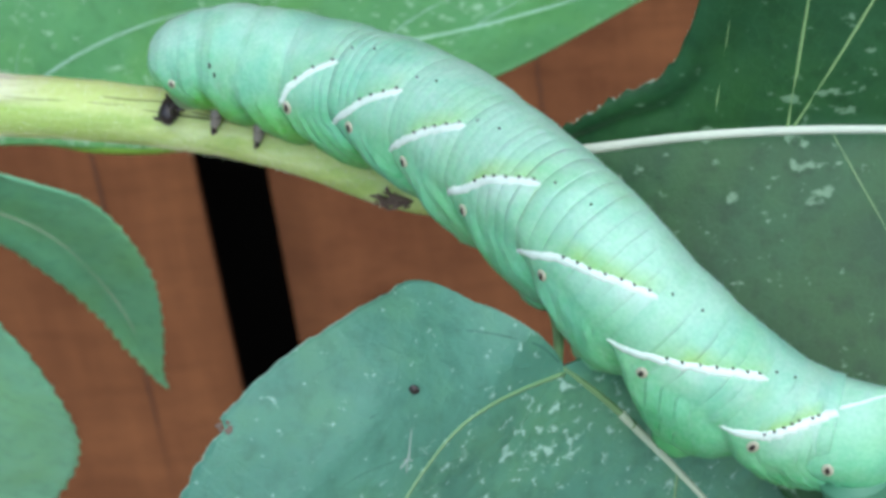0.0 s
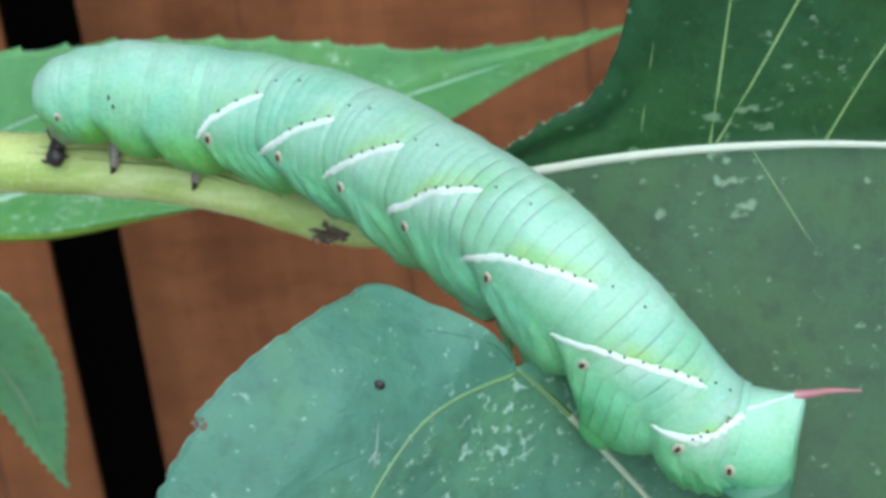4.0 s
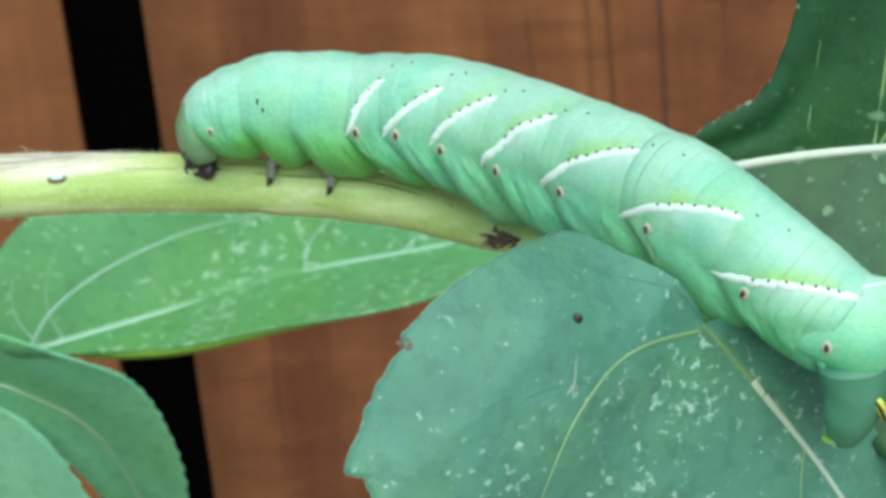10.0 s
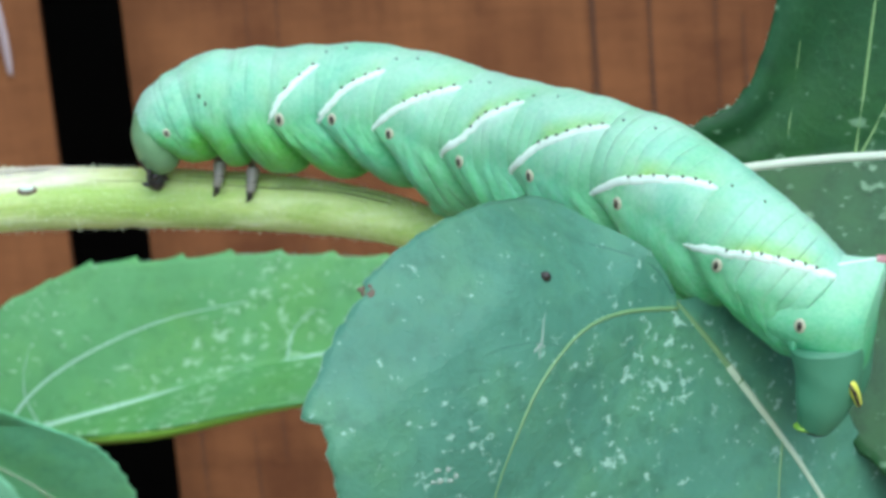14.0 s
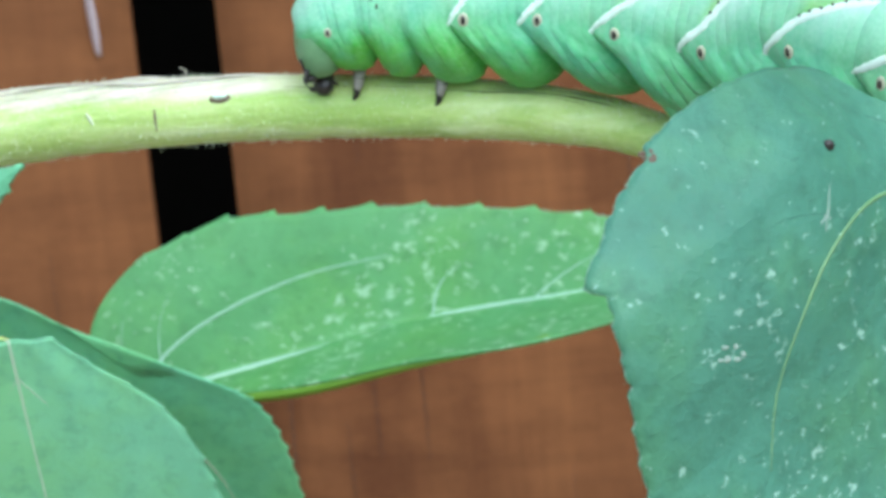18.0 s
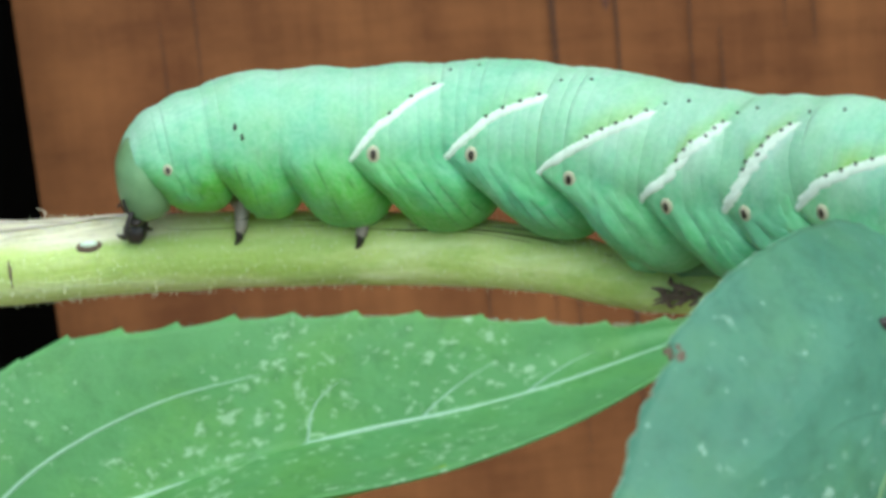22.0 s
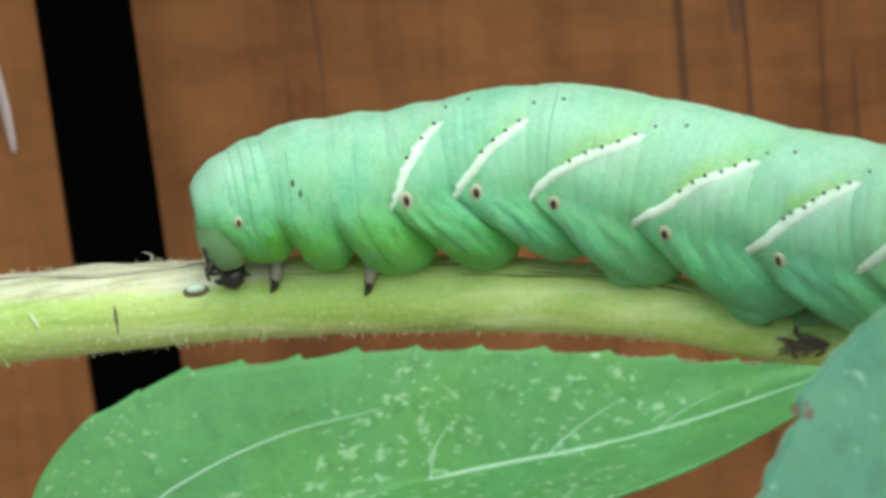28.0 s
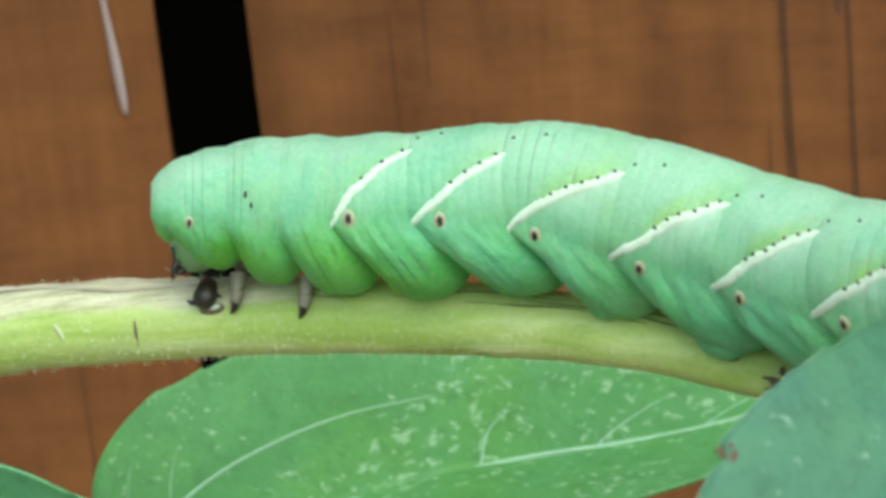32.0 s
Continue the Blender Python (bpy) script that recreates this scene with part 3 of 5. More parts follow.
        strip = part("curled_margin", bm, M_LIME, thing, "yellow-green underside of the curled margin")
        strip.modifiers.new("thick", "SOLIDIFY").thickness = 0.0004
    for vein in veins:
        if len(vein) == 2:
            path, r = vein
            part("side_vein", tube(bmesh.new(), [place(u, v) + rise for u, v in path], [r, r * 0.85, r * 0.6, r * 0.35, r * 0.1], 6, 30), side_mat or vein_mat, thing)
            continue
        u0, side, reach, u1, r = vein
        pts = []
        for s in (0, 0.25, 0.5, 0.75, 1):
            pts.append(place(u0 + (u1 - u0) * (0.75 * s + 0.25 * s * s), side * reach * s) + rise)
        part("side_vein", tube(bmesh.new(), pts, [r, r * 0.8, r * 0.55, r * 0.3, r * 0.1], 6, 24), side_mat or vein_mat, thing)
    return thing


def lobed_leaf(name, label, origin, along, across, reach, material, vein_mat, veins, dish, seed=0, teeth=40, tooth=0.05, vein_r=0.07):
    """A broad heart-shaped blade: reach is its radius about the base by angle from the midrib, from (angle, radius) pairs, left is positive."""
    U = Vector(along).normalized()
    V = Vector(across)
    V = (V - U * V.dot(U)).normalized()
    N = U.cross(V)
    thing = tagged(empty(name, origin), label, "leaf", "leaves of the plant")
    angles, radii = zip(*reach)

    def place(a, f):
        r = float(np.interp(a, angles, radii)) * f
        b = radians(a)
        x, y = r * math.cos(b), r * math.sin(b)
        n = dish(x, y) + 0.06 * noise.noise((x * 0.8 + seed, y * 0.8, seed)) * min(1, r)
        return U * x + V * y + N * n

    def jag(a):
        """The uneven teeth of the margin."""
        k = 380 * (a - angles[0]) / (angles[-1] - angles[0])
        return 1 + tooth * (((k / 380 * teeth) % 1) - 0.5) * (0.5 + 0.8 * noise.noise((k * 0.21, seed, 2))) + 0.006 * noise.noise((k * 0.55, seed, 5))

    na, nr = 380, 34
    bm = bmesh.new()
    rows = []
    for k in range(na + 1):
        a = angles[0] + (angles[-1] - angles[0]) * k / na
        rows.append([bm.verts.new(place(a, (j / nr) * (jag(a) if j == nr else 1))) for j in range(nr + 1)])
    for a, b in zip(rows, rows[1:]):
        for j in range(nr):
            bm.faces.new((a[j], a[j + 1], b[j + 1], b[j]))
    bmesh.ops.remove_doubles(bm, verts=bm.verts, dist=0.002)
    blade = part("blade", bm, material, thing)
    mod = blade.modifiers.new("thick", "SOLIDIFY")
    mod.thickness, mod.offset = 0.0004, 0
    rise = Vector((0, -0.015, 0.004))
    for kind, r, pts in veins:
        dense = [curve_at(pts, i / 24) for i in range(25)]
        line = [place(math.degrees(math.atan2(y, x)), math.hypot(x, y) / max(0.01, float(np.interp(math.degrees(math.atan2(y, x)), angles, radii)))) + rise for x, y in dense]
        part(kind, tube(bmesh.new(), line, [r, r * 0.85, r * 0.7, r * 0.4], 8, 30), M_VEIN if kind == "midrib" else vein_mat if r > 0.013 else M_VEIN_D, thing)
    # a pale rim, and short bristles on it
    steps = [angles[0] + (angles[-1] - angles[0]) * k / 380 for k in range(64, 372)]
    part("margin", tube(bmesh.new(), [place(a, jag(a) - 0.002) for a in steps], [0.009, 0.010, 0.010, 0.009], 6, 480), M_RIM, thing, "pale leaf margin")
    bm, dice = bmesh.new(), random.Random(seed + 8)
    for _ in range(300):
        a = dice.uniform(steps[0], steps[-1])
        p = place(a, jag(a) - 0.003)
        q = place(a + dice.uniform(-0.6, 0.6), jag(a) + dice.uniform(0.003, 0.010)) - N * dice.uniform(-0.015, 0.02)
        side = (place(a + 0.08, 0.998) - p).normalized() * 0.004
        bm.faces.new([bm.verts.new(v) for v in (p - side, p + side, q)])
    tagged(part("bristles", bm, M_RIM, thing, "short pale bristles"), kind="stuff")
    return thing, place, U, V, N


def petiole(thing, origin, points, radii, material):
    """A leaf's stalk, from the stem to its base."""
    bm = tube(bmesh.new(), [Vector(p) - Vector(origin) for p in points], radii, 12, 30, 0.06)
    return part("petiole", bm, material, thing)


# the broad leaf before the caterpillar
F_ORIGIN = (4.9, -3.9, -5.55)
F_REACH = [(-60, 0.25), (-40, 0.9), (-20, 2.4), (-8, 5.0), (0, 6.5), (30, 5.6), (60, 4.8), (90, 4.15), (104, 3.92), (112, 3.86), (115, 3.80), (116.2, 3.97), (117.5, 3.90), (121, 3.70), (125.7, 3.51), (130, 3.30), (131, 3.22), (133, 3.22), (139, 2.90), (143, 2.69), (150, 2.30), (154, 2.09), (159, 1.80), (164, 1.62), (168, 1.42), (169.5, 1.25), (171, 1.05), (174, 0.92), (178, 0.72), (184, 0.42), (190, 0.15)]


def f_dish(x, y):
    return 0.22 - 0.40 * math.exp(-((x + 0.8) ** 2 / 1.6 + (y - 1.9) ** 2 / 3.2)) - 0.12 * max(0, x) + 0.75 * max(0, -x - 0.6) * math.exp(-((y / 0.7) ** 2)) + 0.35 * max(0, -x - 1.4)


front_leaf, F_PLACE, FU, FV, FN = lobed_leaf(
    "broad_leaf", "broad blue-green leaf with pale feeding flecks before the caterpillar", F_ORIGIN, (0.43, 0.16, -0.89), (-0.684, -0.588, -0.436), F_REACH,
    M_LEAF_F, M_VEIN_Y,
    [("midrib", 0.043, [(0.85, -0.097), (1.3, -0.108), (1.7, -0.11), (2.6, -0.1), (6.0, 0)]),
     ("midrib_base", 0.043, [(1.05, -0.103), (0.9, -0.10), (0.45, -0.06), (0, 0)]),
     ("side_vein", 0.024, [(0.05, 0.03), (-0.40, 0.60), (-0.62, 1.10), (-0.62, 1.65), (-0.45, 2.10), (-0.1, 2.6), (0.5, 3.1)]),
     ("side_vein", 0.012, [(-0.1, 0.0), (-0.5, 0.06), (-1.01, 0.40), (-1.57, 0.90), (-1.83, 1.38), (-1.92, 1.75), (-1.85, 2.3)]),
     ("side_vein", 0.010, [(-0.62, 1.30), (-0.95, 1.62), (-1.15, 2.0), (-1.2, 2.5)]),
     ("side_vein", 0.010, [(-0.45, 0.75), (-0.9, 0.95), (-1.3, 1.3), (-1.5, 1.8)]),
     ("side_vein", 0.016, [(1.75, -0.1), (2.1, 0.25), (2.7, 0.7), (3.6, 1.2)])],
    f_dish, seed=3, teeth=64, tooth=0.015)
petiole(front_leaf, F_ORIGIN, [(2.95, -0.70, -5.75), (3.6, -0.9, -5.6), (4.3, -1.9, -5.45), (4.7, -3.0, -5.58), (4.77, -3.72, -5.60)], [0.15, 0.12, 0.10, 0.06, 0.04], M_VEIN_Y)


def on_front(x, y, lift=0.03):
    a = math.degrees(math.atan2(y, x))
    return F_PLACE(a, math.hypot(x, y) / float(np.interp(a, *zip(*F_REACH)))) - FN * lift


part("hole", ball(bmesh.new(), on_front(-1.23, 1.09), (0.055, 0.03, 0.05), None, 10, 8), M_CLAW, front_leaf, "small black bite mark")
bm = bmesh.new()
for k in range(8):
    ball(bm, on_front(-2.14 + rng.uniform(-0.04, 0.05), 2.39 + rng.uniform(-0.05, 0.04), 0.012), (rng.uniform(0.018, 0.032), 0.018, rng.uniform(0.018, 0.034)), None, 7, 5)
part("withered_edge", bm, M_BROWN, front_leaf, "withered brown patch on the margin", False)
bm = bmesh.new()
for k in range(6):
    ball(bm, on_front(-0.6 + rng.uniform(-0.1, 0.1), 2.95 + rng.uniform(-0.12, 0.12), 0.022), (rng.uniform(0.02, 0.05), 0.006, rng.uniform(0.015, 0.03)), None, 7, 5)
part("withered_patch", bm, M_DRYLEAF, front_leaf, "pale pinkish dry patch", False)

bm = bmesh.new()
for ends in (((-0.86, 1.54), (-1.0, 1.38), (-1.1, 1.22)), ((-0.90, 1.50), (-0.80, 1.62), (-0.72, 1.66)), ((-0.86, 1.54), (-0.86, 1.66), (-0.80, 1.76)), ((-0.84, 1.54), (-0.76, 1.50), (-0.70, 1.52)), ((-0.87, 1.56), (-0.94, 1.62), (-0.97, 1.68))):
    tube(bm, [on_front(*p, 0.008) for p in ends], [0.016, 0.013, 0.004], 6, 10, 0.8)
part("scratch", bm, M_DRYLEAF, front_leaf, "pale star-shaped scratch")

# the dark leaf that rises behind the caterpillar's tail
u_leaf = leaf("dark_leaf", "large dark green leaf with a thick white midrib", (4.2, -0.95, -5.35), (1, 0, 0.04), (0, 0.02, 1), 9.0,
     [0.05, 0.30, 0.55, 0.85, 2.15, 3.2, 3.9, 4.15, 4.2, 4.0, 3.8, 3.3, 2.8, 2.2, 1.5, 0.8, 0.0], [0.3, 1.6, 3.2, 4.6, 5.0, 4.6, 3.4, 1.8, 0.0], M_LEAF_U, M_VEIN_W,
     [(0.215, 1, 0.85, 0.265, 0.012), (0.295, 1, 0.95, 0.385, 0.020), (0.30, 1, 0.95, 0.60, 0.020), (0.42, 1, 0.9, 0.72, 0.018),
      (0.34, -1, 0.9, 0.62, 0.007), (0.5, -1, 0.9, 0.8, 0.007)],
     [0, 0, 0, 0, 0], 0.0, 44, 0.012, 0.10, 5, (0, 44), 0.066, arch=(0, 0.12, 0.02, -0.28, -0.6, -0.9), side_mat=M_VEIN_G, hairs=700)
petiole(u_leaf, (4.2, -0.95, -5.35), [(3.6, -0.85, -5.95), (3.9, -0.86, -5.75), (4.25, -0.9, -5.38)], [0.14, 0.12, 0.085], M_VEIN_W)

# the long leaf behind the stem
B_ORIGIN = (-4.08, 7.3, -10.59)
b_leaf = leaf("long_leaf", "long mid-green toothed leaf with pale flecks behind the stem", B_ORIGIN, (1, 0.12, 0.06), (-0.1, 0.36, 0.93), 11.06,
     [1.94, 2.1, 1.8, 1.54, 1.30, 0.90, 0.41, 0.12, 0.0], [0.16, 0.82, 1.34, 1.6, 1.55, 1.25, 0.78, 0.28, 0.0], M_LEAF_B, M_VEIN_B,
     [([(0.01, 0.0), (0.07, 0.22), (0.14, 0.385), (0.235, 0.53), (0.34, 0.57), (0.53, 0.75)], 0.028), ([(0.378, 0.0), (0.395, 0.28), (0.43, 0.46), (0.468, 0.55)], 0.016), (0.5, 1, 0.7, 0.66, 0.016), (0.62, 1, 0.7, 0.78, 0.014), (0.03, 1, 0.85, 0.04, 0.014), (0.06, 1, 0.92, 0.10, 0.014)],
     [0, 0.03, 0, -0.03, 0], 0.0, 15, 0.020, 0.04, 7, (0, 66), 0.045, back=0.42, arch=(0, 0.17, 0.40, 0.38, 0.45, 0.68, 0.84), curl=(0.03, 0.50, 0.20), side_mat=M_VEIN_B, hairs=500)
petiole(b_leaf, B_ORIGIN, [(-8.0, 1.6, -5.6), (-7.4, 4.0, -8.2), (-5.4, 6.4, -10.2), B_ORIGIN], [0.15, 0.13, 0.12, 0.07], M_STEM)
# the leaves that hang at the side
L_ORIGIN = (-5.6, 4.8, -9.2)
l_leaf = leaf("hanging_leaf", "soft green leaf hanging with its tip down", L_ORIGIN, (3.3, 2.0, -5.6), (0.874, -0.155, 0.46), 6.85,
     [1.5, 1.35, 1.15, 0.97, 0.75, 0.4, 0.0], [0.75, 0.68, 0.62, 0.55, 0.42, 0.24, 0.0], M_LEAF_L, M_VEIN,
     [(0.1, 1, 0.8, 0.35, 0.014), (0.1, -1, 0.8, 0.4, 0.014), (0.35, 1, 0.8, 0.6, 0.012), (0.35, -1, 0.8, 0.6, 0.012)],
     [0, 0.05, 0.05, 0, 0], -0.06, 26, 0.010, 0.05, 11, (6, 6), 0.035, back=0.9, arch=(0.2, 0.95, 1.5, 1.45, 1.1, 0.55, 0))
petiole(l_leaf, L_ORIGIN, [(-10.0, 2.0, -6.2), (-8.5, 3.6, -7.6), (-6.8, 4.6, -8.7), L_ORIGIN], [0.14, 0.12, 0.10, 0.05], M_STEM)
m_leaf = leaf("drooping_leaf", "pale soft green leaf drooping before another leaf", (-4.4, 1.5, -7.85), (0.02, 0.33, -0.94), (1, 0, 0), 8.5,
     [0.5, 1.55, 1.95, 2.1, 2.1, 1.8, 1.2, 0.5, 0.0], [0.5, 1.5, 1.9, 2.1, 2.1, 1.8, 1.2, 0.5, 0.0], M_LEAF_M, M_VEIN,
     [(0.06, 1, 0.85, 0.3, 0.014), (0.3, 1, 0.85, 0.5, 0.014), (0.06, -1, 0.85, 0.3, 0.014), (0.3, -1, 0.85, 0.5, 0.014)],
     [0, 0.05, 0.05, 0, 0], 0.05, 24, 0.010, 0.07, 19, (4, 4), 0.02)
petiole(m_leaf, (-4.4, 1.5, -7.85), [(-7.0, 1.25, -5.5), (-6.2, 1.4, -6.6), (-5.2, 1.5, -7.5), (-4.4, 1.5, -7.85)], [0.07, 0.06, 0.04, 0.02], M_STEM)
# a small pointed leaf beside the stem
leaf("small_leaf", "small pointed leaf tip close under the stem", (-8.1, 3.6, -8.25), (3.6, 0.3, 1.75), (-0.4, 0.2, 0.9), 4.1,
     [0.3, 0.8, 0.9, 0.75, 0.42, 0.0], [0.3, 0.8, 0.9, 0.75, 0.42, 0.0], M_LEAF_L, M_VEIN, [(0.2, 1, 0.8, 0.5, 0.012), (0.2, -1, 0.8, 0.5, 0.012)],
     [0, 0, 0], 0.0, 14, 0.02, 0.04, 23, (0, 0), 0.03)

